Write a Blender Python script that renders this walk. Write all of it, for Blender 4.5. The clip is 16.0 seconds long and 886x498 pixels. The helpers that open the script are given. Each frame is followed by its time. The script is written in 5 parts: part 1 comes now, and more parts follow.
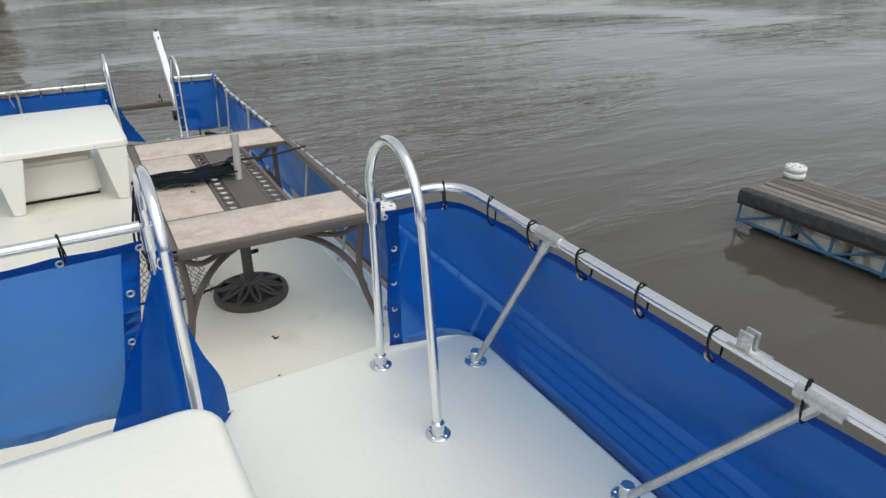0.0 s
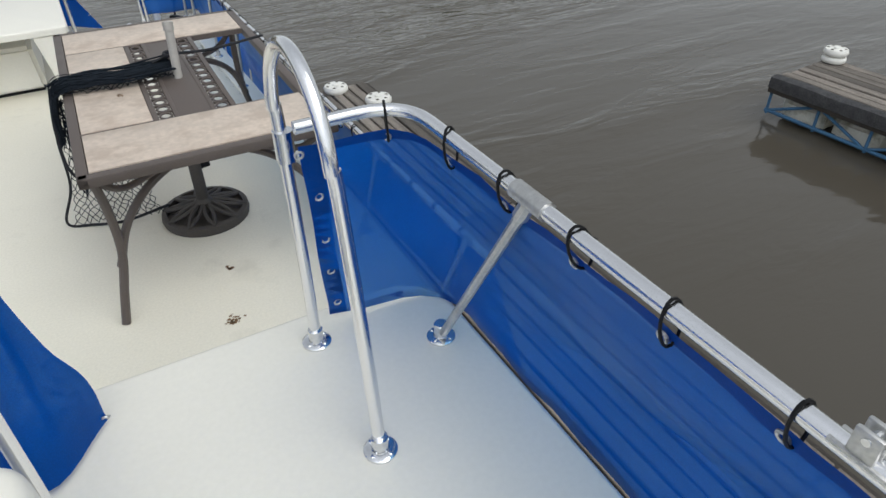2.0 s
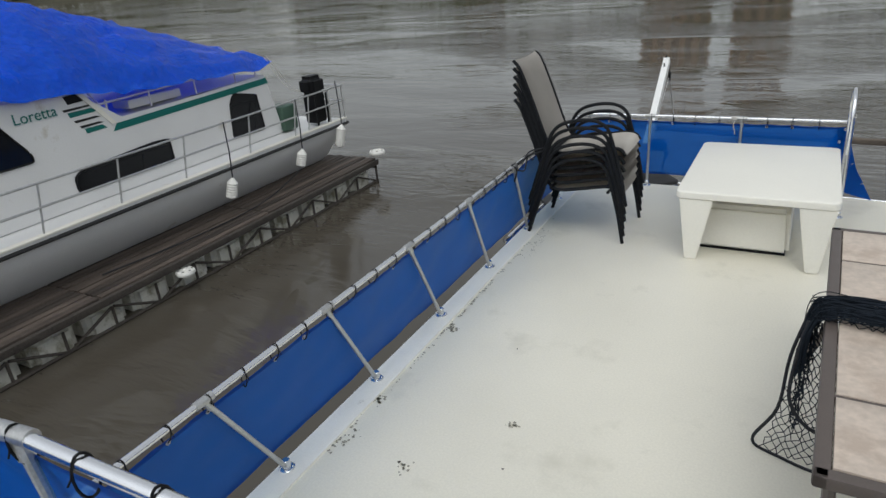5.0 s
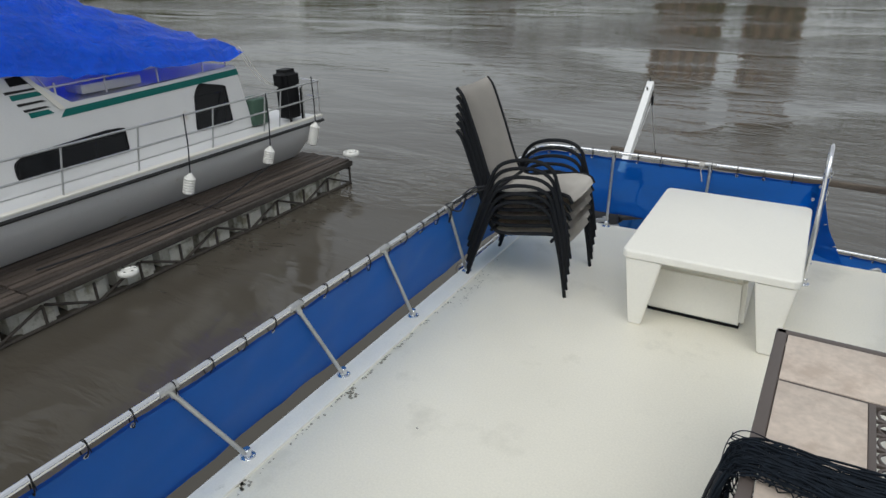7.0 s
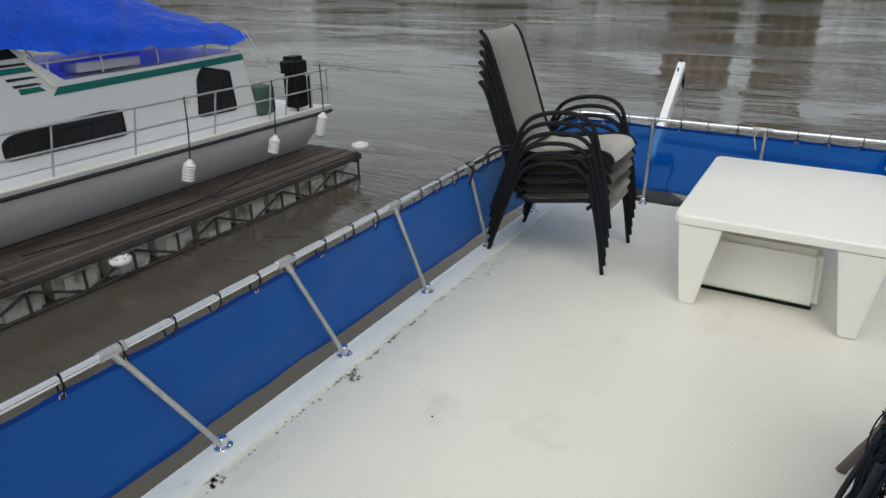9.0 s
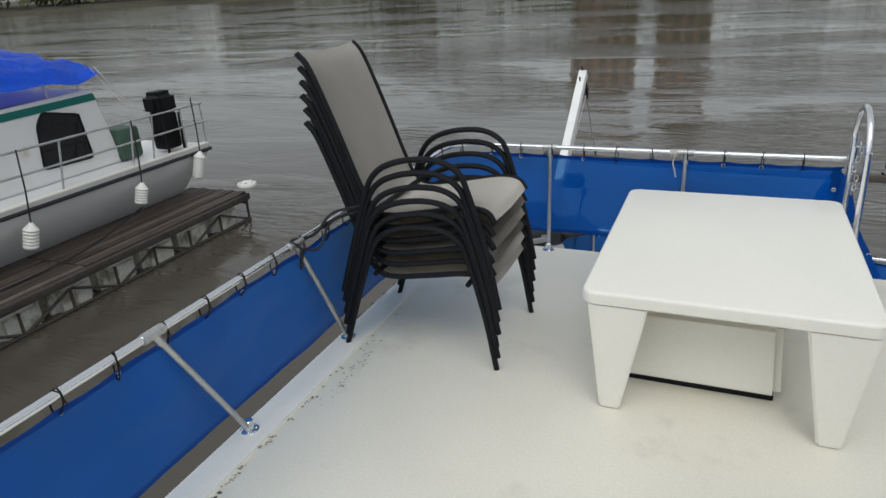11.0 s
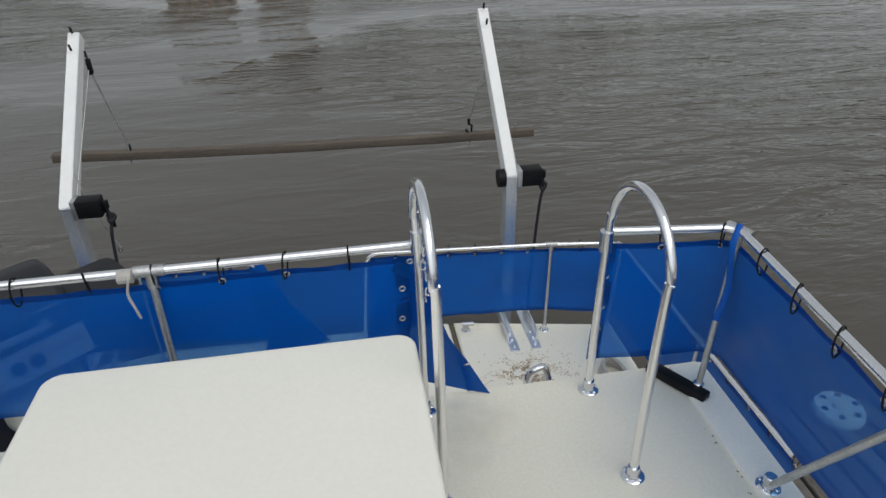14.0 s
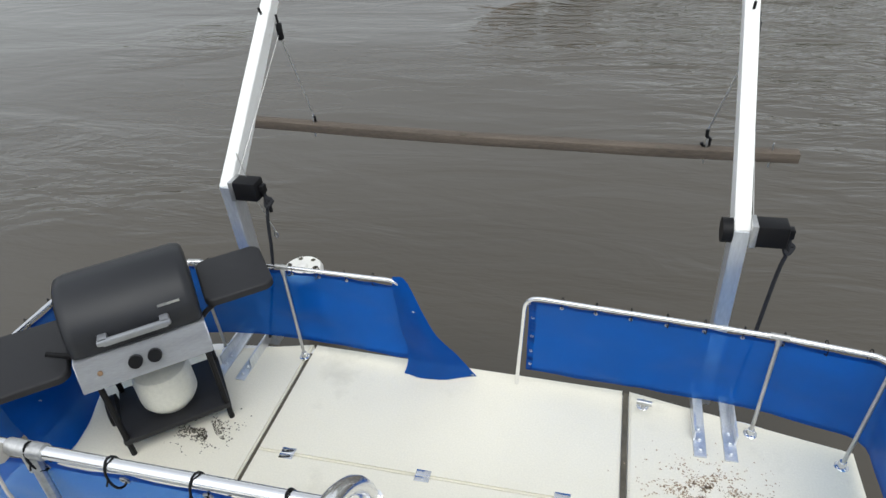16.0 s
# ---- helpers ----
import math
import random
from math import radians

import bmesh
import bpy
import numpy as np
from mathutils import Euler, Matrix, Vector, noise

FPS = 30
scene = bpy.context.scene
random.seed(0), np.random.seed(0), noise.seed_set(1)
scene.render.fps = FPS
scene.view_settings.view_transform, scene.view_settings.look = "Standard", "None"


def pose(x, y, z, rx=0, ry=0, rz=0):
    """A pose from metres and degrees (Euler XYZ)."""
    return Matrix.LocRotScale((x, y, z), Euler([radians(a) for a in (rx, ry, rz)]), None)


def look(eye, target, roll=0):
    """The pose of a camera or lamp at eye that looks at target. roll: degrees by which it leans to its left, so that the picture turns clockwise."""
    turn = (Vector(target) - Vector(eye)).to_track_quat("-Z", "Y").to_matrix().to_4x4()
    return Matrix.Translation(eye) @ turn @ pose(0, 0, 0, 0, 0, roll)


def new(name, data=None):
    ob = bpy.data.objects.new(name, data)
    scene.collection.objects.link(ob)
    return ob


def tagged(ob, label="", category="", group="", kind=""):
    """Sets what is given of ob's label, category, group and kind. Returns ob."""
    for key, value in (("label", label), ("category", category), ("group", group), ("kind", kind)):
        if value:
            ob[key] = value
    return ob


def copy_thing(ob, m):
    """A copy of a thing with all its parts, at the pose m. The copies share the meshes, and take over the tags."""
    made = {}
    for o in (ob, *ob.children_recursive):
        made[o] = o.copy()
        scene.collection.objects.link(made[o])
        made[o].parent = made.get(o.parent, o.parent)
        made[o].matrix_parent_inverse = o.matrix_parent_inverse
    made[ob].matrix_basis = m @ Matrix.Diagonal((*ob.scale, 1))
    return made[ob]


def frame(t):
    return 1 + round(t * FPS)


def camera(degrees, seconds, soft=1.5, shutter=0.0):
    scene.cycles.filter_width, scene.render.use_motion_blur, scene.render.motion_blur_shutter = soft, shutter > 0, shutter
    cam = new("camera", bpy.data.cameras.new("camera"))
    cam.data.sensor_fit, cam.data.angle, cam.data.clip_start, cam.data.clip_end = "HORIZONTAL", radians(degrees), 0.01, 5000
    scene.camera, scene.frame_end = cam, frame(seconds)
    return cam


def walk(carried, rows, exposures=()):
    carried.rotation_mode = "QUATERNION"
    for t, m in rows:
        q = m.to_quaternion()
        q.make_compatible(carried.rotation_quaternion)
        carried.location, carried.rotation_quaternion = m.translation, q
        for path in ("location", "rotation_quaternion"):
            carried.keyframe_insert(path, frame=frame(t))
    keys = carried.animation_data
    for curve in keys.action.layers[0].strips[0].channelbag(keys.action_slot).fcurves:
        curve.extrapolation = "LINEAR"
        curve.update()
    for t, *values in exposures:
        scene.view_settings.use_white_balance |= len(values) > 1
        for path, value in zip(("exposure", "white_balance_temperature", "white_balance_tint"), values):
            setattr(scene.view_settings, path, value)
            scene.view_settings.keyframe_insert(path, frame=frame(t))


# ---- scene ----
cam = camera(67.7, 16.0)
PATH = [
    (0, (0.791, 1.082, 2.106), (1.698, 2.629, 1.22), 0.2),
    (0.5, (0.92, 1.093, 2.045), (2.067, 2.382, 1.034), 0.9),
    (1, (1.045, 1.199, 2.017), (2.162, 2.417, 0.891), 0.5),
    (1.5, (1.179, 1.378, 1.969), (2.145, 2.705, 0.825), 0.3),
    (2, (1.219, 1.52, 1.965), (2.006, 2.93, 0.786), -0.6),
    (2.5, (1.15, 1.681, 1.982), (1.447, 3.281, 0.819), -2.6),
    (3, (1.122, 1.838, 1.969), (0.87, 3.486, 0.864), -3.6),
    (3.5, (1.007, 1.902, 1.976), (0.338, 3.447, 0.896), -4.3),
    (4, (0.957, 1.999, 2.061), (0.108, 3.562, 1.145), -3.5),
    (4.5, (0.917, 2.169, 2.083), (0.004, 3.756, 1.279), -5.4),
    (7, (1.08, 3.128, 2.209), (0.182, 4.716, 1.388), -0.8),
    (7.5, (1.081, 3.242, 2.061), (0.252, 4.862, 1.233), -2.3),
    (8, (0.97, 3.296, 1.892), (0.092, 4.882, 1.047), 0.7),
    (10.5, (0.718, 4.269, 1.643), (-0.244, 5.875, 0.939), -4.1),
    (11, (0.651, 4.684, 1.621), (-0.101, 6.377, 0.868), -3.5),
    (11.5, (0.595, 5.056, 1.624), (0.227, 6.873, 0.873), -2.1),
    (12, (0.527, 5.406, 1.685), (0.566, 7.244, 0.898), -2.8),
    (12.5, (0.629, 5.765, 1.668), (0.933, 7.562, 0.845), -2.7),
    (13, (0.811, 6.074, 1.683), (1.139, 7.865, 0.856), -1.6),
    (13.5, (0.943, 6.437, 1.688), (1.242, 8.159, 0.717), -1.5),
    (14, (1.075, 6.751, 1.69), (1.333, 8.451, 0.669), -1.4),
    (14.5, (1.271, 7.055, 1.685), (1.148, 8.768, 0.661), -3.7),
    (15, (1.424, 7.355, 1.698), (1.19, 9.019, 0.612), -3.0),
    (15.5, (1.483, 7.639, 1.69), (1.188, 9.267, 0.571), -4.0),
    (16, (1.568, 7.896, 1.693), (1.096, 9.465, 0.558), -5.0),
]
walk(cam, [(t, look(eye, target, roll)) for t, eye, target, roll in PATH],
     [(0, -0.08, 6400, 7), (2.5, -0.2, 6400, 7), (4.5, -0.35, 6400, 7), (7, -0.3, 6400, 7), (12.5, -0.38, 6400, 7), (14, -0.45, 6400, 7), (15, -0.1, 6400, 7), (16, 0.2, 6400, 7)])

# ---- light ----
WATER = -2.0
world = bpy.data.worlds.new("overcast")
scene.world = world
world.use_nodes = True
wn = world.node_tree.nodes
sky = wn.new("ShaderNodeTexSky")
sky.sky_type, sky.sun_disc = "NISHITA", False
sky.sun_elevation, sky.sun_rotation = radians(52), radians(200)
grey = wn.new("ShaderNodeHueSaturation")
grey.inputs["Saturation"].default_value = 0.2
world.node_tree.links.new(sky.outputs[0], grey.inputs["Color"])
# a cloud deck is brighter overhead than at the horizon
wtc, wsep, wmap = wn.new("ShaderNodeTexCoord"), wn.new("ShaderNodeSeparateXYZ"), wn.new("ShaderNodeMapRange")
wmap.inputs["From Min"].default_value, wmap.inputs["From Max"].default_value = 0.0, 0.9
wmap.inputs["To Min"].default_value, wmap.inputs["To Max"].default_value = 0.75, 2.0
wmul = wn.new("ShaderNodeVectorMath")
wmul.operation = "SCALE"
world.node_tree.links.new(wtc.outputs["Generated"], wsep.inputs[0])
world.node_tree.links.new(wsep.outputs["Z"], wmap.inputs["Value"])
world.node_tree.links.new(grey.outputs[0], wmul.inputs[0])
world.node_tree.links.new(wmap.outputs[0], wmul.inputs["Scale"])
world.node_tree.links.new(wmul.outputs[0], wn["Background"].inputs["Color"])
wn["Background"].inputs["Strength"].default_value = 0.14
sun_data = bpy.data.lights.new("sun", "SUN")
sun_data.energy, sun_data.angle, sun_data.color = 1.15, radians(40), (1.0, 0.97, 0.93)
sun = new("sun", sun_data)
sun.matrix_world = look((8, -10, 20), (0, 0, 0))


# ---- materials ----
def mat(name, color, rough=0.5, metal=0.0, vary=0.15, scale=3.0, fine=60.0, bump=0.1, dist=0.002, island=0.0, spec=0.5,
        clear=0.0, trans=0.0, stain=None, stain_scale=2.0, stain_at=0.62, stretch=(1, 1, 1)):
    """Principled surface with variation at two scales, optional stains and see-through weave."""
    m = bpy.data.materials.new(name)
    m.use_nodes = True
    n, l = m.node_tree.nodes, m.node_tree.links
    b = n["Principled BSDF"]
    tc = n.new("ShaderNodeTexCoord")
    mp = n.new("ShaderNodeMapping")
    mp.inputs["Scale"].default_value = stretch
    l.new(tc.outputs["Object"], mp.inputs["Vector"])
    big, small = n.new("ShaderNodeTexNoise"), n.new("ShaderNodeTexNoise")
    big.inputs["Scale"].default_value, small.inputs["Scale"].default_value = scale, fine
    big.inputs["Detail"].default_value = 5
    small.inputs["Detail"].default_value = 3
    for q in (big, small):
        l.new(mp.outputs[0], q.inputs["Vector"])
    add = n.new("ShaderNodeMath")
    add.operation = "ADD"
    l.new(big.outputs["Fac"], add.inputs[0])
    l.new(small.outputs["Fac"], add.inputs[1])
    ramp = n.new("ShaderNodeMapRange")
    ramp.inputs["From Min"].default_value, ramp.inputs["From Max"].default_value = 0.65, 1.35
    ramp.inputs["To Min"].default_value, ramp.inputs["To Max"].default_value = 1 - vary, 1 + vary
    l.new(add.outputs[0], ramp.inputs["Value"])
    val = ramp.outputs[0]
    if island:
        oi = n.new("ShaderNodeObjectInfo")
        r2 = n.new("ShaderNodeMapRange")
        r2.inputs["To Min"].default_value, r2.inputs["To Max"].default_value = 1 - island, 1 + island
        l.new(oi.outputs["Random"], r2.inputs["Value"])
        mul = n.new("ShaderNodeMath")
        mul.operation = "MULTIPLY"
        l.new(val, mul.inputs[0])
        l.new(r2.outputs[0], mul.inputs[1])
        val = mul.outputs[0]
    hs = n.new("ShaderNodeHueSaturation")
    hs.inputs["Color"].default_value = (*color, 1)
    l.new(val, hs.inputs["Value"])
    col = hs.outputs[0]
    if stain:
        sn = n.new("ShaderNodeTexNoise")
        sn.inputs["Scale"].default_value, sn.inputs["Detail"].default_value = stain_scale, 8
        sn.inputs["Roughness"].default_value = 0.65
        l.new(mp.outputs[0], sn.inputs["Vector"])
        sr = n.new("ShaderNodeMapRange")
        sr.inputs["From Min"].default_value, sr.inputs["From Max"].default_value = stain_at, stain_at + 0.12
        sr.inputs["To Max"].default_value = 0.75
        l.new(sn.outputs["Fac"], sr.inputs["Value"])
        mx = n.new("ShaderNodeMix")
        mx.data_type = "RGBA"
        mx.inputs["B"].default_value = (*stain, 1)
        l.new(sr.outputs[0], mx.inputs["Factor"])
        l.new(col, mx.inputs["A"])
        col = mx.outputs["Result"]
    l.new(col, b.inputs["Base Color"])
    rr = n.new("ShaderNodeMapRange")
    rr.inputs["To Min"].default_value, rr.inputs["To Max"].default_value = max(0.02, rough - 0.1), min(1, rough + 0.1)
    l.new(big.outputs["Fac"], rr.inputs["Value"])
    l.new(rr.outputs[0], b.inputs["Roughness"])
    b.inputs["Metallic"].default_value = metal
    b.inputs["Specular IOR Level"].default_value = spec
    b.inputs["Coat Weight"].default_value = clear
    if bump:
        bp = n.new("ShaderNodeBump")
        bp.inputs["Strength"].default_value, bp.inputs["Distance"].default_value = bump, dist
        l.new(add.outputs[0], bp.inputs["Height"])
        l.new(bp.outputs[0], b.inputs["Normal"])
    if trans:
        tr, ms = n.new("ShaderNodeBsdfTransparent"), n.new("ShaderNodeMixShader")
        ms.inputs["Fac"].default_value = trans
        tr.inputs["Color"].default_value = (0.36, 0.72, 1.0, 1)
        l.new(b.outputs[0], ms.inputs[1])
        l.new(tr.outputs[0], ms.inputs[2])
        l.new(ms.outputs[0], n["Material Output"].inputs["Surface"])
    return m


GEL = mat("gelcoat_deck", (0.77, 0.735, 0.625), 0.42, vary=0.07, scale=1.2, fine=90, bump=0.12, dist=0.001,
          stain=(0.62, 0.59, 0.49), stain_scale=1.7, stain_at=0.57)
GELW = mat("gelcoat_white", (0.81, 0.785, 0.70), 0.35, vary=0.03, scale=1.5, fine=70, bump=0.06, dist=0.001)
LIP = mat("weathered_deck_edge", (0.79, 0.775, 0.715), 0.5, vary=0.06, scale=4, fine=120, bump=0.2,
          stain=(0.2, 0.19, 0.15), stain_scale=9, stain_at=0.67)
MILD = mat("grey_mildew", (0.33, 0.31, 0.25), 0.9, vary=0.4, scale=20, fine=150)
STAIN = mat("pale_rust_stain", (0.42, 0.32, 0.23), 0.9, vary=0.3, scale=20, fine=150)
# dark dirt, also the painted shade of the bumper holes
DIRT_SHADE = mat("mildew_and_hole_shade", (0.09, 0.08, 0.06), 0.9, vary=0.4, scale=20, fine=150)
RUST = mat("rust_chip", (0.22, 0.14, 0.08), 0.9, vary=0.5, scale=40, fine=200, bump=0.4)
ALU = mat("polished_aluminium", (0.84, 0.84, 0.85), 0.2, 1.0, vary=0.03, scale=9, fine=150, bump=0.05, dist=0.0005)
ALUD = mat("weathered_aluminium", (0.55, 0.55, 0.54), 0.45, 1.0, vary=0.2, scale=14, fine=120, bump=0.12, dist=0.0008)
CHROME = mat("chrome", (0.72, 0.73, 0.75), 0.14, 1.0, vary=0.1, scale=20, fine=150, bump=0.05, dist=0.0004)
ALUBOX = mat("mill_aluminium", (0.72, 0.74, 0.77), 0.4, 0.85, vary=0.12, scale=5, fine=80, bump=0.1, stretch=(1, 1, 0.2))
WPAINT = mat("white_paint", (0.80, 0.80, 0.78), 0.5, vary=0.06, scale=6, fine=80, stain=(0.45, 0.42, 0.36), stain_scale=8, stain_at=0.66)
BLUE = mat("blue_mesh_cloth", (0.0004, 0.100, 0.48), 0.38, vary=0.14, scale=2.5, fine=300, bump=0.2, dist=0.0012, trans=0.21, spec=0.10)
BLUEF = mat("blue_loose_cloth", (0.0002, 0.105, 0.47), 0.42, vary=0.18, scale=5, fine=300, bump=0.3, dist=0.002, trans=0.05, spec=0.2)
HEM = mat("blue_hem", (0.0002, 0.075, 0.37), 0.55, spec=0.25, vary=0.15, scale=6, fine=300, bump=0.25, dist=0.0015)
TARP = mat("blue_tarpaulin", (0.004, 0.13, 0.86), 0.25, vary=0.12, scale=1.2, fine=9, bump=0.9, dist=0.05, spec=0.5)
BLACK = mat("black_plastic", (0.006, 0.006, 0.007), 0.5, spec=0.2, vary=0.3, scale=8, fine=150)
ROPE = mat("black_rope", (0.015, 0.016, 0.02), 0.85, vary=0.4, scale=60, fine=300, bump=0.6)
NETM = mat("dark_net", (0.010, 0.014, 0.02), 0.85, spec=0.15, vary=0.5, scale=30, fine=300, bump=0.6)
BROWN = mat("taupe_powder_coat", (0.105, 0.085, 0.075), 0.5, vary=0.12, scale=8, fine=200, bump=0.12)
TILE = mat("beige_stone_tile", (0.56, 0.47, 0.39), 0.42, vary=0.16, scale=9, fine=40, bump=0.15, stain=(0.44, 0.35, 0.28), stain_scale=7, stain_at=0.5, island=0.04)
PVC = mat("grey_pole", (0.42, 0.40, 0.37), 0.5, vary=0.08, scale=12)
IRON = mat("dark_resin_base", (0.07, 0.062, 0.056), 0.6, vary=0.2, scale=10, fine=120, bump=0.25)
CHAIRF = mat("black_steel_tube", (0.009, 0.010, 0.012), 0.5, spec=0.16, vary=0.2, scale=10, fine=150)
SLING = mat("taupe_sling", (0.47, 0.44, 0.395), 0.7, vary=0.1, scale=5, fine=350, bump=0.3, dist=0.001)
WOOD = mat("grey_weathered_plank", (0.165, 0.145, 0.125), 0.85, vary=0.6, scale=3, fine=45, bump=0.5, dist=0.006, island=0.45, stretch=(4, 0.5, 4))
WOODB = mat("brown_wet_plank", (0.075, 0.058, 0.047), 0.7, vary=0.6, scale=3, fine=45, bump=0.5, dist=0.006, island=0.5, stretch=(4, 0.5, 4))
WOODX = mat("grey_weathered_beam", (0.10, 0.08, 0.062), 0.85, vary=0.4, scale=3, fine=45, bump=0.5, dist=0.006, stretch=(0.5, 4, 4))
# timber colour darkened to carry the shadow under the docks
WOODD = mat("dark_dock_timber", (0.045, 0.038, 0.032), 0.9, vary=0.4, scale=5, fine=40, bump=0.6, dist=0.01, island=0.2)
FLOAT = mat("white_foam_float", (0.62, 0.61, 0.54), 0.7, vary=0.12, scale=5, fine=50, stain=(0.2, 0.18, 0.1), stain_scale=4, stain_at=0.5)
BUMPER = mat("white_vinyl", (0.78, 0.77, 0.72), 0.45, vary=0.06, scale=9)
BLUEP = mat("faded_blue_paint", (0.05, 0.14, 0.26), 0.8, vary=0.3, scale=10)
GRILLM = mat("charcoal_enamel", (0.018, 0.019, 0.022), 0.42, spec=0.35, vary=0.2, scale=7, fine=220, bump=0.15)
SHELF = mat("dark_grey_plastic", (0.020, 0.020, 0.022), 0.55, spec=0.3, vary=0.15, scale=10, fine=260, bump=0.2)
STEELP = mat("brushed_panel", (0.36, 0.37, 0.39), 0.42, 0.7, vary=0.15, scale=6, fine=120, bump=0.08, stretch=(0.3, 3, 3))
TANK = mat("off_white_tank_paint", (0.66, 0.65, 0.58), 0.45, vary=0.08, scale=7, stain=(0.35, 0.25, 0.15), stain_scale=14, stain_at=0.66)
GLASSD = mat("dark_window", (0.008, 0.009, 0.011), 0.08, vary=0.2, scale=2, bump=0)
GREEN = mat("teal_stripe", (0.0, 0.14, 0.12), 0.4, vary=0.06)
HULL = mat("white_hull", (0.74, 0.74, 0.73), 0.4, vary=0.05, scale=1.5, stain=(0.4, 0.34, 0.22), stain_scale=1.5, stain_at=0.63, bump=0.05)
RUB = mat("black_rub_rail", (0.012, 0.012, 0.012), 0.5)
LEAF = mat("spring_foliage", (0.10, 0.115, 0.05), 0.8, vary=0.5, scale=0.2, fine=2, island=0.3)
BARK = mat("bark", (0.09, 0.075, 0.06), 0.9, vary=0.4)
BANK = mat("bank_earth", (0.06, 0.055, 0.035), 0.95, vary=0.4, scale=0.05, fine=0.6)
BRICK = mat("brown_building", (0.24, 0.17, 0.12), 0.85, vary=0.2, scale=0.3, fine=3)
ROOFM = mat("grey_roof", (0.13, 0.13, 0.14), 0.8, vary=0.2, scale=0.4)

# water: murky, rippled at several scales, with calmer and rougher patches
WAT = bpy.data.materials.new("river_water")
WAT.use_nodes = True
_n, _l = WAT.node_tree.nodes, WAT.node_tree.links
_b = _n["Principled BSDF"]
_b.inputs["Base Color"].default_value = (0.075, 0.066, 0.052, 1)
_b.inputs["Roughness"].default_value = 0.04
_b.inputs["IOR"].default_value = 1.45
_tc = _n.new("ShaderNodeTexCoord")


def _wave(sx, sy, scale, detail, rz=0.0, distort=0.6):
    mp, nz = _n.new("ShaderNodeMapping"), _n.new("ShaderNodeTexNoise")
    mp.inputs["Scale"].default_value = (sx, sy, 1)
    mp.inputs["Rotation"].default_value = (0, 0, rz)
    nz.inputs["Scale"].default_value, nz.inputs["Detail"].default_value = scale, detail
    nz.inputs["Distortion"].default_value = distort
    _l.new(_tc.outputs["Object"], mp.inputs["Vector"])
    _l.new(mp.outputs[0], nz.inputs["Vector"])
    return nz.outputs["Fac"]


def _math(op, a, b):
    q = _n.new("ShaderNodeMath")
    q.operation = op
    for i, v in enumerate((a, b)):
        if isinstance(v, (int, float)):
            q.inputs[i].default_value = v
        else:
            _l.new(v, q.inputs[i])
    return q.outputs[0]


_patch = _n.new("ShaderNodeMapRange")
_patch.inputs["From Min"].default_value, _patch.inputs["From Max"].default_value = 0.44, 0.66
_patch.inputs["To Min"].default_value, _patch.inputs["To Max"].default_value = 0.12, 1.3
_l.new(_wave(1, 1.6, 0.06, 3, 0.3), _patch.inputs["Value"])
_rip = _math("MULTIPLY", _math("ADD", _math("MULTIPLY", _wave(0.55, 1.6, 4.6, 3, 0.15, 0.4), 0.034), _math("MULTIPLY", _wave(0.4, 1.3, 1.3, 4, -0.2, 1.0), 0.13)), _patch.outputs[0])
_hgt = _math("ADD", _rip, _math("MULTIPLY", _wave(0.3, 1, 0.22, 2, 0.1), 0.12))
_bp = _n.new("ShaderNodeBump")
_bp.inputs["Strength"].default_value, _bp.inputs["Distance"].default_value = 1.0, 1.0
_l.new(_hgt, _bp.inputs["Height"])
_l.new(_bp.outputs[0], _b.inputs["Normal"])


# ---- building helpers ----
def obj(name, bm, material, parent=None, label="", smooth=35):
    me = bpy.data.meshes.new(name)
    bmesh.ops.recalc_face_normals(bm, faces=bm.faces)
    bm.to_mesh(me)
    bm.free()
    for f in me.polygons:
        f.use_smooth = bool(smooth)
    if smooth:
        me.set_sharp_from_angle(angle=radians(smooth))
    me.materials.append(material)
    ob = new(name, me)
    ob.parent = parent
    if label:
        ob["label"] = label
    return ob


part = obj


def share(name, src, parent, m, label=""):
    ob = new(name, src.data)
    ob.parent = parent
    ob.matrix_basis = m
    if label:
        ob["label"] = label
    return ob


def thing(name, label, category, at=(0, 0, 0), group="", kind=""):
    ob = new(name)
    ob.location = at
    return tagged(ob, label, category, group, kind)


def add_box(bm, x0, x1, y0, y1, z0, z1, bevel=0.0, seg=2):
    r = bmesh.ops.create_cube(bm, size=1.0)
    for v in r["verts"]:
        v.co = Vector(((x0, x1)[v.co.x > 0], (y0, y1)[v.co.y > 0], (z0, z1)[v.co.z > 0]))
    if bevel:
        es = list({e for v in r["verts"] for e in v.link_edges})
        bmesh.ops.bevel(bm, geom=es, offset=bevel, segments=seg, affect="EDGES", profile=0.5)
    return bm


def box(*a, bevel=0.0, seg=2):
    return add_box(bmesh.new(), *a, bevel=bevel, seg=seg)


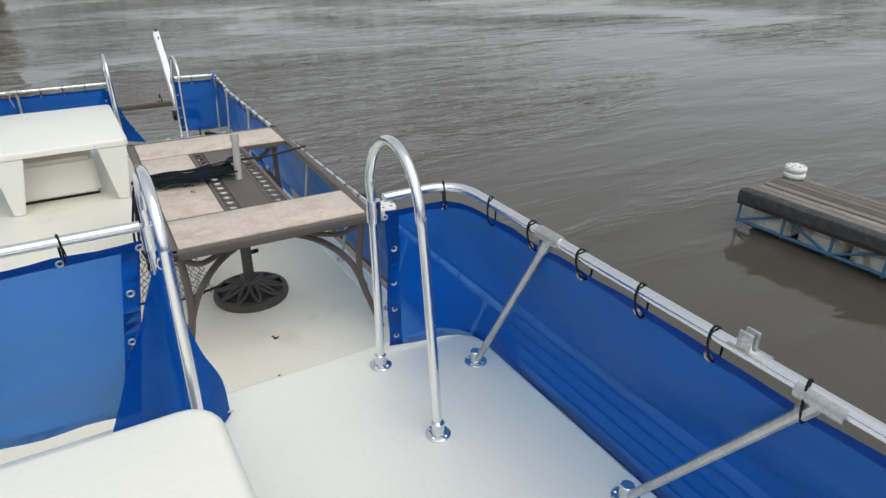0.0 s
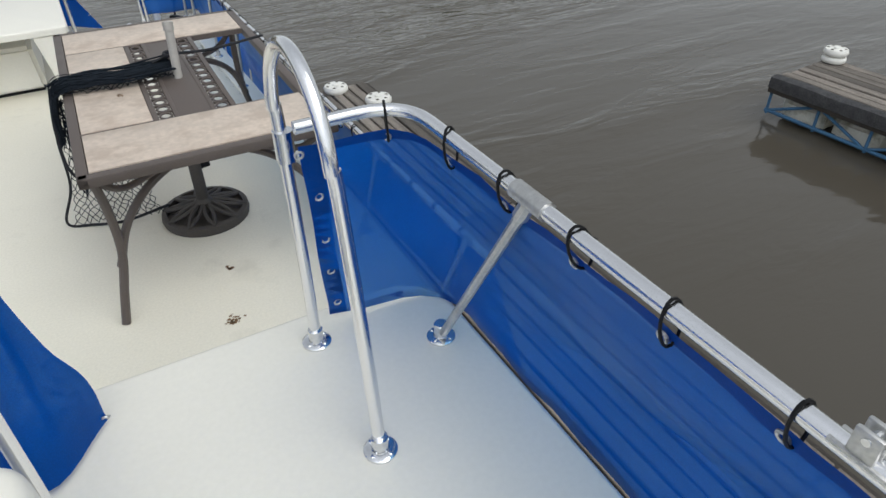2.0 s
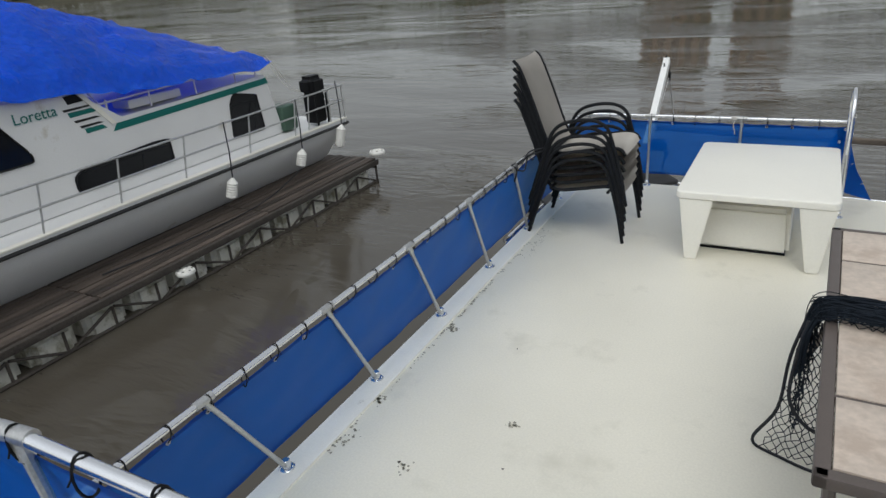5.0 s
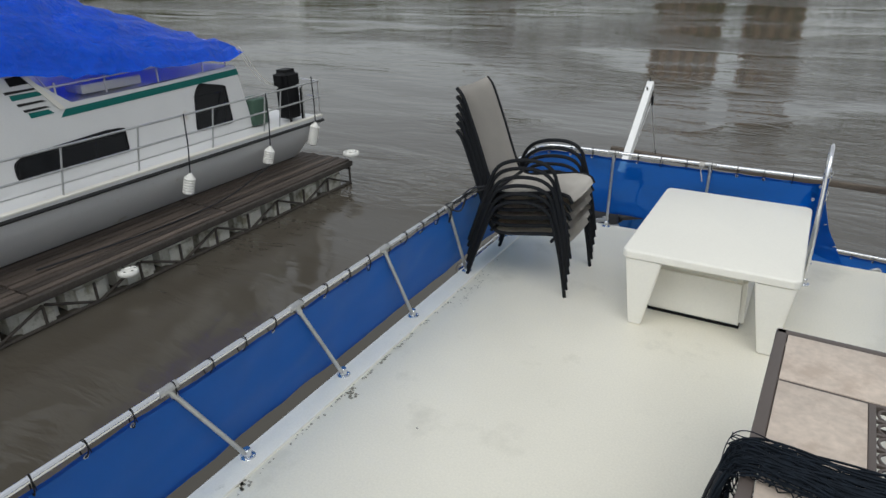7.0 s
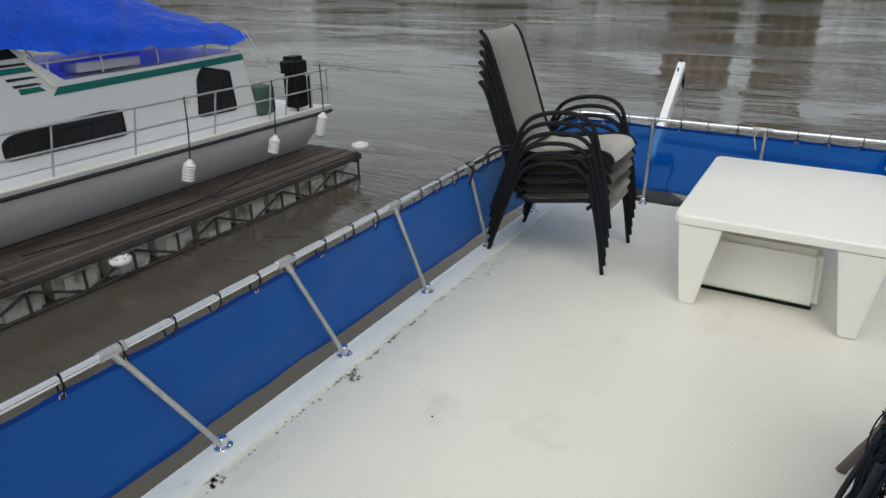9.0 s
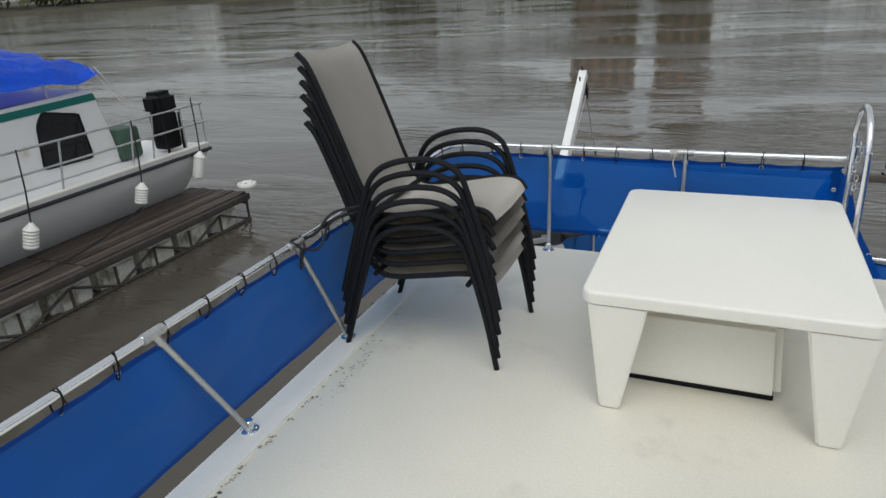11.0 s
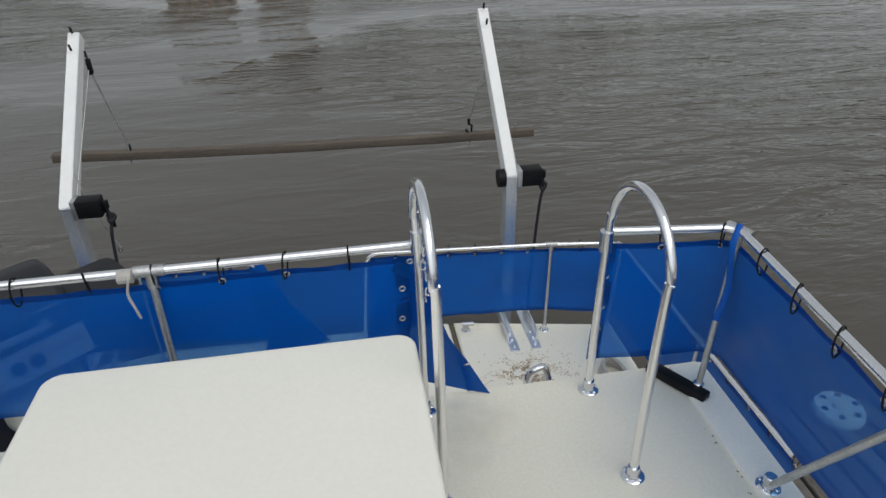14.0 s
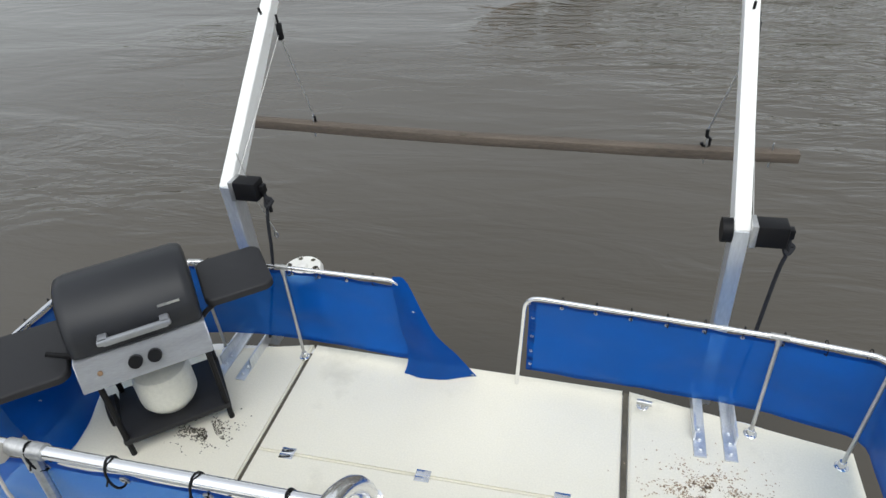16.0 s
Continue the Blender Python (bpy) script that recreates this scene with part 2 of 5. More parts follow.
def add_tube(bm, pts, r, seg=10, closed=False, r2=None, flat=1.0):
    """Round tube along pts; r2: radius at the end; flat squeezes one way."""
    pts = [Vector(p) for p in pts]
    n = len(pts)
    rings, up = [], None
    for i, p in enumerate(pts):
        if closed:
            d = (pts[(i + 1) % n] - pts[i - 1]).normalized()
        else:
            d = (pts[min(i + 1, n - 1)] - pts[max(i - 1, 0)]).normalized()
        if up is None:
            up = Vector((0, 0, 1)) if abs(d.z) < 0.9 else Vector((1, 0, 0))
        a = d.cross(up).normalized()
        up = a.cross(d).normalized()
        rr = r if r2 is None else r + (r2 - r) * i / (n - 1)
        rings.append([bm.verts.new(p + a * (rr * math.cos(k * 2 * math.pi / seg)) + up * (rr * flat * math.sin(k * 2 * math.pi / seg))) for k in range(seg)])
    for i in range(n if closed else n - 1):
        A, B = rings[i], rings[(i + 1) % n]
        for k in range(seg):
            bm.faces.new((A[k], A[(k + 1) % seg], B[(k + 1) % seg], B[k]))
    if not closed:
        bm.faces.new(rings[0][::-1])
        bm.faces.new(rings[-1])
    return bm


def tube(pts, r, seg=10, **k):
    return add_tube(bmesh.new(), pts, r, seg, **k)


def lathe(profile, seg=20, bm=None, at=(0, 0, 0)):
    """Body of revolution round z from (radius, z) pairs."""
    bm = bm or bmesh.new()
    o = Vector(at)
    rings = [[bm.verts.new(o + Vector((r * math.cos(k * 2 * math.pi / seg), r * math.sin(k * 2 * math.pi / seg), z))) for k in range(seg)] for r, z in profile]
    for A, B in zip(rings, rings[1:]):
        for k in range(seg):
            bm.faces.new((A[k], A[(k + 1) % seg], B[(k + 1) % seg], B[k]))
    bm.faces.new(rings[0][::-1])
    bm.faces.new(rings[-1])
    return bm


def smooth_line(pts, n=8, closed=False):
    """Catmull-Rom through pts."""
    p = [Vector(q) for q in pts]
    p = [p[-1]] + p + [p[0], p[1]] if closed else [2 * p[0] - p[1]] + p + [2 * p[-1] - p[-2]]
    out = []
    for i in range(1, len(p) - 2):
        a, b, c, d = p[i - 1:i + 3]
        for k in range(n):
            t = k / n
            out.append(0.5 * (2 * b + (c - a) * t + (2 * a - 5 * b + 4 * c - d) * t * t + (3 * b - a - 3 * c + d) * t ** 3))
    if not closed:
        out.append(p[-2])
    return out


def fillet(pts, r=0.15, n=7):
    """Polyline with rounded corners."""
    p = [Vector(q) for q in pts]
    out = [p[0]]
    for a, b, c in zip(p, p[1:], p[2:]):
        u, v = a - b, c - b
        k = min(r, 0.48 * u.length, 0.48 * v.length)
        s, e = b + u.normalized() * k, b + v.normalized() * k
        out += [s * (1 - t) ** 2 + b * 2 * t * (1 - t) + e * t * t for t in (i / n for i in range(n + 1))]
    return out + [p[-1]]


def along(pts, step=None, n=None):
    """Points at even steps on a polyline."""
    p = [Vector(q) for q in pts]
    L = [0]
    for a, b in zip(p, p[1:]):
        L.append(L[-1] + (b - a).length)
    n = n or max(1, round(L[-1] / step))
    out, j = [], 0
    for i in range(n + 1):
        s = L[-1] * i / n
        while j < len(p) - 2 and L[j + 1] < s:
            j += 1
        out.append(p[j].lerp(p[j + 1], (s - L[j]) / max(1e-6, L[j + 1] - L[j])))
    return out


def turned(d, up=(0, 0, 1)):
    """Turn that takes x to d."""
    d = Vector(d).normalized()
    y = Vector(up).cross(d).normalized()
    return Matrix((d, y, d.cross(y))).transposed().to_4x4()


def slab_round(x0, x1, y0, y1, z0, z1, r=0.05, edge=0.015, n=6, m=4):
    """Slab with rounded corners and a rounded top edge."""
    bm = bmesh.new()

    def ring(inset, z):
        out = []
        rr = max(0.004, r - inset)
        for cx, cy, a0 in ((x1 - r, y1 - r, 0), (x0 + r, y1 - r, 90), (x0 + r, y0 + r, 180), (x1 - r, y0 + r, 270)):
            for k in range(n + 1):
                a = radians(a0 + 90 * k / n)
                out.append(bm.verts.new((cx + rr * math.cos(a), cy + rr * math.sin(a), z)))
        return out
    rings = [ring(0, z0)] + [ring(edge * (1 - math.cos(a)), z1 - edge + edge * math.sin(a)) for a in np.linspace(0, math.pi / 2, m + 1)]
    for A, B in zip(rings, rings[1:]):
        for k in range(len(A)):
            bm.faces.new((A[k], A[(k + 1) % len(A)], B[(k + 1) % len(B)], B[k]))
    bm.faces.new(rings[0][::-1])
    bm.faces.new(rings[-1])
    return bm


def sheet(grid, thick=0.0):
    bm = bmesh.new()
    vs = [[bm.verts.new(p) for p in row] for row in grid]
    for A, B in zip(vs, vs[1:]):
        for k in range(len(A) - 1):
            bm.faces.new((A[k], A[k + 1], B[k + 1], B[k]))
    if thick:
        bmesh.ops.solidify(bm, geom=bm.faces[:], thickness=thick)
    return bm


# shared small hardware
store = {}


def flange_mesh():
    if "fl" not in store:
        bm = lathe([(0.038, 0), (0.038, 0.005), (0.034, 0.008), (0.021, 0.010), (0.019, 0.014), (0.019, 0.045), (0.0165, 0.048)], 20)
        for k in range(4):
            a = k * math.pi / 2 + 0.5
            lathe([(0.0055, 0.006), (0.0055, 0.010), (0.003, 0.012)], 8, bm, (0.028 * math.cos(a), 0.028 * math.sin(a), 0))
        me = bpy.data.meshes.new("flange")
        bmesh.ops.recalc_face_normals(bm, faces=bm.faces)
        bm.to_mesh(me)
        bm.free()
        me.materials.append(CHROME)
        for f in me.polygons:
            f.use_smooth = True
        me.set_sharp_from_angle(angle=radians(35))
        store["fl"] = me
        bm = tube([(0.020 * math.cos(a), 0, -0.027 + 0.047 * math.sin(a)) for a in np.linspace(0, 2 * math.pi, 17)[:-1]], 0.0028, 6, closed=True)
        add_tube(bm, [(0.016, 0.0, 0.0), (0.022, 0.004, -0.018), (0.03, 0.004, -0.03)], 0.002, 5)
        me = bpy.data.meshes.new("cable_tie")
        bm.to_mesh(me)
        bm.free()
        me.materials.append(BLACK)
        store["tie"] = me
        bm = tube([(0.0085 * math.cos(a), 0.002, 0.0085 * math.sin(a)) for a in np.linspace(0, 2 * math.pi, 13)[:-1]], 0.0034, 6, closed=True)
        me = bpy.data.meshes.new("grommet")
        bm.to_mesh(me)
        bm.free()
        me.materials.append(ALUD)
        store["gr"] = me
    return store["fl"]


def put(name, me, parent, m):
    ob = new(name, me)
    ob.parent, ob.matrix_basis = parent, m
    return ob


def railing(label, line, posts, r=0.0140, closed_end=False):
    """line: centre line of the top tube; posts: (foot, head) pairs."""
    fl = flange_mesh()
    o = thing("railing", label, "railing", posts[0][0] if posts else line[0])
    org = Vector(o.location)
    part("top_rail", tube([Vector(p) - org for p in line], r, 12), ALU, o)
    for foot, head in posts:
        f, h = Vector(foot), Vector(head)
        part("post", tube([f + Vector((0, 0, 0.012)) - org, f.lerp(h, 0.06) - org, h - org], r * 0.82, 10), ALUD, o, "dull weathered tube post")
        d = (h - f).normalized()
        put("flange", fl, o, Matrix.Translation(f - org))
        # fitting where the post meets the rail
        j = min(range(len(line) - 1), key=lambda i: (Vector(line[i]) - h).length + (Vector(line[i + 1]) - h).length)
        t = (Vector(line[j + 1]) - Vector(line[j])).normalized()
        bm = tube([h - org - t * 0.045, h - org + t * 0.045], r * 1.28, 12)
        add_tube(bm, [h - org, h - org - d * 0.055], r * 1.15, 10)
        part("tee_fitting", bm, ALUD, o, "grey cast tee fitting")
    return o


def screen(label, top, bottom, ties=True, n=None, wob=0.010, seed=0, step=0.2, side=1, hem=0.045, skip=(), fold=None):
    """Cloth panel between two lines, hemmed, with eyelets and cable ties along the top. top runs on the rail's centre line."""
    flange_mesh()
    n = n or max(10, int(sum((Vector(b) - Vector(a)).length for a, b in zip(top, top[1:])) / 0.05))
    T, B = along(top, n=n), along(bottom, n=n)
    o = thing("canvas_screen", label, "canvas screen", T[0])
    org = T[0]
    drop = 0.045
    rows, nv = [], 20
    for j in range(nv + 1):
        row = []
        for i in range(n + 1):
            a, b = T[i], B[i]
            dn = (b - a).normalized()
            p = (a + dn * drop).lerp(b, j / nv)
            t = (T[min(i + 1, n)] - T[max(i - 1, 0)]).normalized()
            nrm = t.cross(dn).normalized()
            k = math.sin(math.pi * (0.1 + 0.9 * j / nv))
            p = p + nrm * wob * k * 2.2 * noise.noise(Vector((p.x * 2.2 + seed, p.y * 2.2, p.z * 3)))
            p = p + nrm * wob * 0.5 * noise.noise(Vector((p.x * 7 + seed, p.y * 7, p.z * 9)))
            if fold:
                # slack cloth bulging out to a crease that wanders down the panel
                s, (y0, v0), (y1, v1), amp = (p.y, *fold)
                vc = v0 + (v1 - v0) * min(1, max(0, (s - y0) / (y1 - y0)))
                v = j / nv
                k = v / vc if v < vc else (1 - v) / (1 - vc)
                p = p + Vector((1, 0, 0.25)) * amp * max(0, k) ** 1.6 * min(1, max(0, (2.55 - s) / 0.25))
            if j == nv:
                p.z += 0.012 * noise.noise(Vector((p.x * 4, p.y * 4, seed)))
            if j == 0:
                p.z -= 0.007 * abs(math.sin(math.pi * (a - T[0]).length / step))
            row.append(p - org)
        rows.append(row)
    part("cloth", sheet(rows), BLUE, o)
    for nm, a, b in (("top_hem", 0, 1), ("bottom_hem", nv - 1, nv)):
        part(nm, sheet([[p + Vector((0, 0, 0)) for p in rows[a]], rows[b]], 0.005), HEM, o, "darker doubled blue hem")
    for i0, i1 in ((0, 1),):
        part("side_hem", sheet([[r[i0] for r in rows], [r[i0].lerp(r[i1], 0.9) for r in rows]], 0.005), HEM, o, "darker doubled blue hem")
        for j in (5, 10, 14, 18):
            d = (rows[0][1] - rows[0][0]).normalized()
            put("grommet", store["gr"], o, Matrix.Translation(rows[j][i0].lerp(rows[j][i1], 0.5)) @ turned(d, (0, 0, 1)))
    if ties:
        q = along(top, step=step)
        for i, p in enumerate(q):
            if i in skip:
                continue
            p2 = q[min(i + 1, len(q) - 1)] if i < len(q) - 1 else p
            d = (q[min(i + 1, len(q) - 1)] - q[max(i - 1, 0)]).normalized()
            k = min(range(n + 1), key=lambda m: (T[m] - p).length)
            dn = (B[k] - T[k]).normalized()
            y = d.cross(-dn).normalized()
            put("grommet", store["gr"], o, Matrix.Translation(p - org + dn * 0.068 + y * 0.004) @ turned(d, -dn))
            if i not in (0,):
                lean = random.uniform(-25, 25)
                put("cable_tie", store["tie"], o, Matrix.Translation(p - org) @ turned(d, -dn) @ pose(0, 0, 0, 0, lean * 0.6, 90 + lean))
    return o


def grab_loop(label, x, y0, y1, z0, top, dx=0.0, chain=False, lean=0.0):
    fl = flange_mesh()
    o = thing("grab_rail", label, "grab rail", (x, y0, z0))
    r = (y1 - y0) / 2
    h = top - z0 - r
    pts = [(0, 0, 0.01), (0, lean * 0.5, h * 0.5), (dx * 0.5, lean, h)]
    y_mid, rr = r + lean / 2, r - lean / 2
    pts += [(dx, y_mid - rr * math.cos(a), h + r * math.sin(a)) for a in np.linspace(0.12, math.pi - 0.12, 15)]
    pts += [(dx * 0.5, 2 * r, h), (0, 2 * r, h * 0.5), (0, 2 * r, 0.01)]
    part("tube", tube(smooth_line(pts, 3), 0.0142, 12), ALU, o)
    for y in (0, 2 * r):
        put("flange", fl, o, Matrix.Translation((0, y, 0)))
    part("collar", tube([(0, 2 * r, h - 0.10), (0, 2 * r, h - 0.03)], 0.022, 12), CHROME, o)
    if chain:
        bm = bmesh.new()
        for i in range(11):
            c = Vector((0.02 + 0.01 * math.sin(i), 2 * r - 0.02, h - 0.02 - i * 0.024))
            ring = []
            for a in np.linspace(0, 2 * math.pi, 9)[:-1]:
                w, hh = 0.009 * math.cos(a), 0.016 * math.sin(a)
                ring.append(c + (Vector((w, 0, hh)) if i % 2 else Vector((0, w, hh))))
            add_tube(bm, ring, 0.0028, 5, closed=True)
        part("chain", bm, CHROME, o, "hanging bright steel chain")
    return o


# ---- water and ground ----
bm = bmesh.new()
bmesh.ops.create_grid(bm, x_segments=4, y_segments=4, size=1500)
for v in bm.verts:
    v.co.z = WATER
tagged(obj("water", bm, WAT, smooth=0), "brown rippled river water under a grey sky", "water", kind="structure")

# ---- our boat: structure ----
XL, XR, YF, YB = -1.02, 2.33, 2.86, 8.545
bm = box(XL, XR, YF - 0.1, YB, -0.10, 0.0, bevel=0.012)
tagged(obj("floor", bm, GEL), "off-white gelcoat roof deck with stains", "deck", kind="structure")
bm = box(XL - 0.004, XL + 0.135, YF, YB - 0.02, -0.08, 0.012, bevel=0.006)
tagged(obj("trim_1", bm, LIP), "weathered raised white deck edge with dark mildew", "deck edge", kind="structure")
bm = box(XR - 0.13, XR + 0.004, YF, YB - 0.02, -0.08, 0.012, bevel=0.01)
tagged(obj("trim_2", bm, LIP), "weathered raised white deck edge with dark mildew", "deck edge", kind="structure")
bm = box(XL + 0.25, XR - 0.25, -1.5, YB - 0.35, -1.75, -0.10)
tagged(obj("wall_cabin", bm, GELW), "white cabin walls under the roof deck", "cabin wall", kind="structure")
PZ = 0.755
PL, PR, PB = -0.75, 1.93, 2.90
bm = bmesh.new()
add_box(bm, PL, PR, -1.5, PB, -0.2, PZ)
es = [e for e in bm.edges if abs(e.verts[0].co.z - e.verts[1].co.z) > 0.5 and e.verts[0].co.y > 2]
bmesh.ops.bevel(bm, geom=es, offset=0.16, segments=6, affect="EDGES", profile=0.5)
es = [e for e in bm.edges if all(abs(v.co.z - PZ) < 1e-4 for v in e.verts)]
bmesh.ops.bevel(bm, geom=es, offset=0.02, segments=3, affect="EDGES", profile=0.5)
tagged(obj("platform", bm, GELW), "raised white fibreglass flybridge platform", "platform", kind="structure")

# stern deck
SZ = -1.6
bm = bmesh.new()
outline = [(-2.0, 6.5), (2.95, 6.5), (2.95, 10.72), (2.4, 10.88), (1.65, 10.98), (0.9, 11.03), (0.2, 11.05), (-0.55, 11.05), (-1.3, 10.98), (-1.85, 10.85), (-2.0, 10.7)]
top = [bm.verts.new((x, y, SZ - 0.03)) for x, y in outline]
f = bm.faces.new(top)
r = bmesh.ops.extrude_face_region(bm, geom=[f])
for v in r["geom"]:
    if isinstance(v, bmesh.types.BMVert):
        v.co.z = WATER - 0.25
        v.co.y = min(v.co.y, 10.9)
tagged(obj("hull", bm, HULL, smooth=0), "white houseboat hull round the stern deck", "hull", kind="structure")


def deck_panel(x0, x1, y0, yl, yr, label):
    bm = bmesh.new()
    vs = [bm.verts.new(p) for p in ((x0, y0, SZ - 0.06), (x1, y0, SZ - 0.06), (x1, yr, SZ - 0.06), (x0, yl, SZ - 0.06))]
    f = bm.faces.new(vs)
    r = bmesh.ops.extrude_face_region(bm, geom=[f])
    up = [v for v in r["geom"] if isinstance(v, bmesh.types.BMVert)]
    for v in up:
        v.co.z = SZ
    bmesh.ops.bevel(bm, geom=[e for e in bm.edges if all(abs(v.co.z - SZ) < 1e-5 for v in e.verts)], offset=0.012, segments=2, affect="EDGES")
    return tagged(obj("deck_panel", bm, GEL), label, "deck panel", kind="structure")


deck_panel(-2.0, -0.562, 8.0, 10.72, 11.07, "off-white stern deck panel under the grill")
deck_panel(-0.535, 1.655, 10.115, 11.07, 11.00, "off-white hinged stern hatch lid")
deck_panel(-0.535, 1.655, 8.0, 10.111, 10.111, "off-white fixed stern deck panel")
deck_panel(1.70, 2.95, 8.0, 11.0, 10.74, "off-white stern deck panel with brown stains")
bm = box(1.661, 1.694, 9.0, 10.985, SZ - 0.05, SZ - 0.012)
tagged(obj("trim_3", bm, DIRT_SHADE), "dirty wooden gutter between stern deck panels", "gutter", kind="structure")
bm = box(-0.559, -0.538, 9.0, 10.985, SZ - 0.05, SZ - 0.015)
tagged(obj("trim_4", bm, DIRT_SHADE), "dirty wooden gutter between stern deck panels", "gutter", kind="structure")
for hx in (-0.33, 0.54, 1.35):
    o = thing("hinge", "small steel hinge on the stern hatch", "hinge", (hx, 10.113, SZ), group="hatch hinges")
    for k in (-1, 1):
        bm = box(-0.045, 0.045, 0.004 if k > 0 else -0.04, 0.04 if k > 0 else -0.004, 0.0, 0.004, bevel=0.001)
        for q in (-0.028, 0, 0.028):
            lathe([(0.005, 0.004), (0.004, 0.006)], 8, bm, (q, k * 0.024, 0))
        part("leaf", bm, CHROME, o)
    part("pin", tube([(-0.045, 0, 0.004), (0.045, 0, 0.004)], 0.004, 8), CHROME, o)

# ---- railings and screens ----
RZ = 1.385
lineR = fillet([(1.55, 2.72, RZ), (1.80, 2.72, RZ), (1.80, 2.26, RZ), (1.765, -1.2, RZ + 0.03)], 0.22)
railing("bright aluminium pipe railing round the flybridge, side", lineR, [((1.83, 2.63, PZ), (1.80, 2.26, RZ)), ((1.845, 1.93, PZ), (1.79, 1.52, RZ)), ((1.83, 0.9, PZ), (1.78, 0.5, RZ))])
botR = fillet([(1.60, 2.83, PZ + 0.02), (1.94, 2.80, PZ), (1.955, 2.5, PZ - 0.04), (1.95, -1.2, PZ - 0.05)], 0.15)
screen("blue mesh canvas laced to the flybridge rail", lineR, botR, seed=1, wob=0.02, step=0.195, side=-1, fold=((2.5, 0.80), (1.2, 0.55), 0.10))
lineL = fillet([(0.90, 2.81, RZ + 0.02), (-0.72, 2.81, RZ + 0.02), (-0.72, -1.2, RZ + 0.02)], 0.22)
railing("bright aluminium pipe railing across the flybridge", lineL, [((0.322, 2.883, PZ), (0.353, 2.81, RZ + 0.02)), ((-0.23, 2.86, PZ), (-0.21, 2.81, RZ + 0.02)), ((-0.62, 2.62, PZ), (-0.70, 2.30, RZ + 0.02)), ((-0.66, 1.4, PZ), (-0.72, 1.0, RZ + 0.02))])
botL = fillet([(0.80, 2.95, PZ - 0.02), (0.3, 2.93, PZ + 0.03), (-0.78, 2.93, PZ + 0.05), (-0.80, -1.2, PZ)], 0.2)
screen("blue mesh canvas laced across the flybridge rail", lineL, botL, seed=5, wob=0.018, step=0.185)
grab_loop("tall bright aluminium boarding loop at the flybridge gate", 1.54, 2.385, 2.775, PZ, 1.585, dx=-0.01, lean=0.07)
grab_loop("tall bright aluminium boarding loop with a steel chain", 0.92, 2.505, 2.82, PZ, 1.59, dx=0.0, chain=True)

DZ = 0.655
lineDL = fillet([(1.24, 8.52, DZ), (-0.95, 8.52, DZ), (-0.93, 7.5, DZ), (-0.925, 2.95, DZ)], 0.2)
railing("aluminium pipe railing along the roof deck and stern", lineDL,
        [((-0.975, y, 0.01), (-0.927, y - 0.37, DZ)) for y in (3.31, 4.07, 4.829, 5.588, 6.348, 7.12, 7.88)] + [((-0.308, 8.49, 0), (-0.307, 8.52, DZ)), ((0.463, 8.49, 0), (0.463, 8.52, DZ))])
botDL = fillet([(1.22, 8.60, 0.10), (-1.05, 8.62, 0.06), (-1.06, 7.5, 0.06), (-1.06, 2.95, 0.06)], 0.15)
screen("blue mesh canvas laced along the roof deck rail", lineDL, botDL, seed=9, wob=0.010, step=0.19)
lineDR = fillet([(1.86, 8.48, DZ), (2.28, 8.42, DZ), (2.21, 7.5, DZ), (2.20, 2.95, DZ)], 0.06)
railing("aluminium pipe railing along the roof deck", lineDR, [((2.245, y, 0.01), (2.20, y - 0.36, DZ)) for y in (3.46, 4.2, 4.95, 5.7, 6.45, 7.195, 7.945)] + [((2.24, 8.38, 0.0), (2.275, 8.40, DZ))])
botDR = fillet([(1.88, 8.56, 0.06), (2.37, 8.52, 0.06), (2.37, 7.5, 0.04), (2.37, 2.95, 0.04)], 0.06)
screen("blue mesh canvas laced along the roof deck rail", lineDR, botDR, seed=14, wob=0.010, step=0.19, side=-1)
grab_loop("bright aluminium boarding loop at the stern ladder", 1.86, 8.065, 8.465, 0.0, 0.895, dx=0.01)
grab_loop("bright aluminium boarding loop with a chain at the stern ladder", 1.258, 8.06, 8.46, 0.0, 0.965, dx=-0.01, chain=True)

# stern deck rails
TZ = -0.79
lineSL = fillet([(0.26, 10.90, SZ + 0.45), (0.26, 10.90, TZ), (-0.57, 10.93, TZ), (-1.2, 10.90, TZ), (-1.9, 10.72, TZ), (-1.93, 8.6, TZ)], 0.1)
railing("aluminium pipe railing at the stern deck", lineSL, [((-0.57, 10.93, SZ), (-0.57, 10.93, TZ)), ((-1.186, 10.90, SZ), (-1.2, 10.90, TZ)), ((-1.86, 10.6, SZ), (-1.9, 10.6, TZ)), ((-1.9, 9.4, SZ), (-1.92, 9.4, TZ))], r=0.0135)
topSL = fillet([(0.26, 10.92, TZ), (-0.57, 10.95, TZ), (-1.2, 10.92, TZ), (-1.92, 10.73, TZ), (-1.95, 8.6, TZ)], 0.1)
botSL = fillet([(0.30, 10.94, SZ + 0.10), (-0.57, 10.98, SZ + 0.13), (-1.2, 10.96, SZ + 0.13), (-1.97, 10.76, SZ + 0.15), (-2.0, 8.6, SZ + 0.15)], 0.1)
screen("blue mesh canvas laced to the stern rail", topSL, botSL, seed=21, wob=0.02, step=0.2)
lineSR = fillet([(0.97, 10.93, SZ + 0.01), (1.04, 10.87, TZ), (2.40, 10.74, TZ), (2.90, 10.66, TZ), (2.92, 8.6, TZ)], 0.1)
railing("aluminium pipe railing at the stern deck", lineSR, [((2.40, 10.77, SZ), (2.40, 10.74, TZ)), ((2.86, 10.62, SZ), (2.90, 10.62, TZ)), ((2.88, 9.5, SZ), (2.92, 9.5, TZ)), ((1.78, 10.88, SZ), (1.78, 10.80, SZ + 0.12))], r=0.0135)
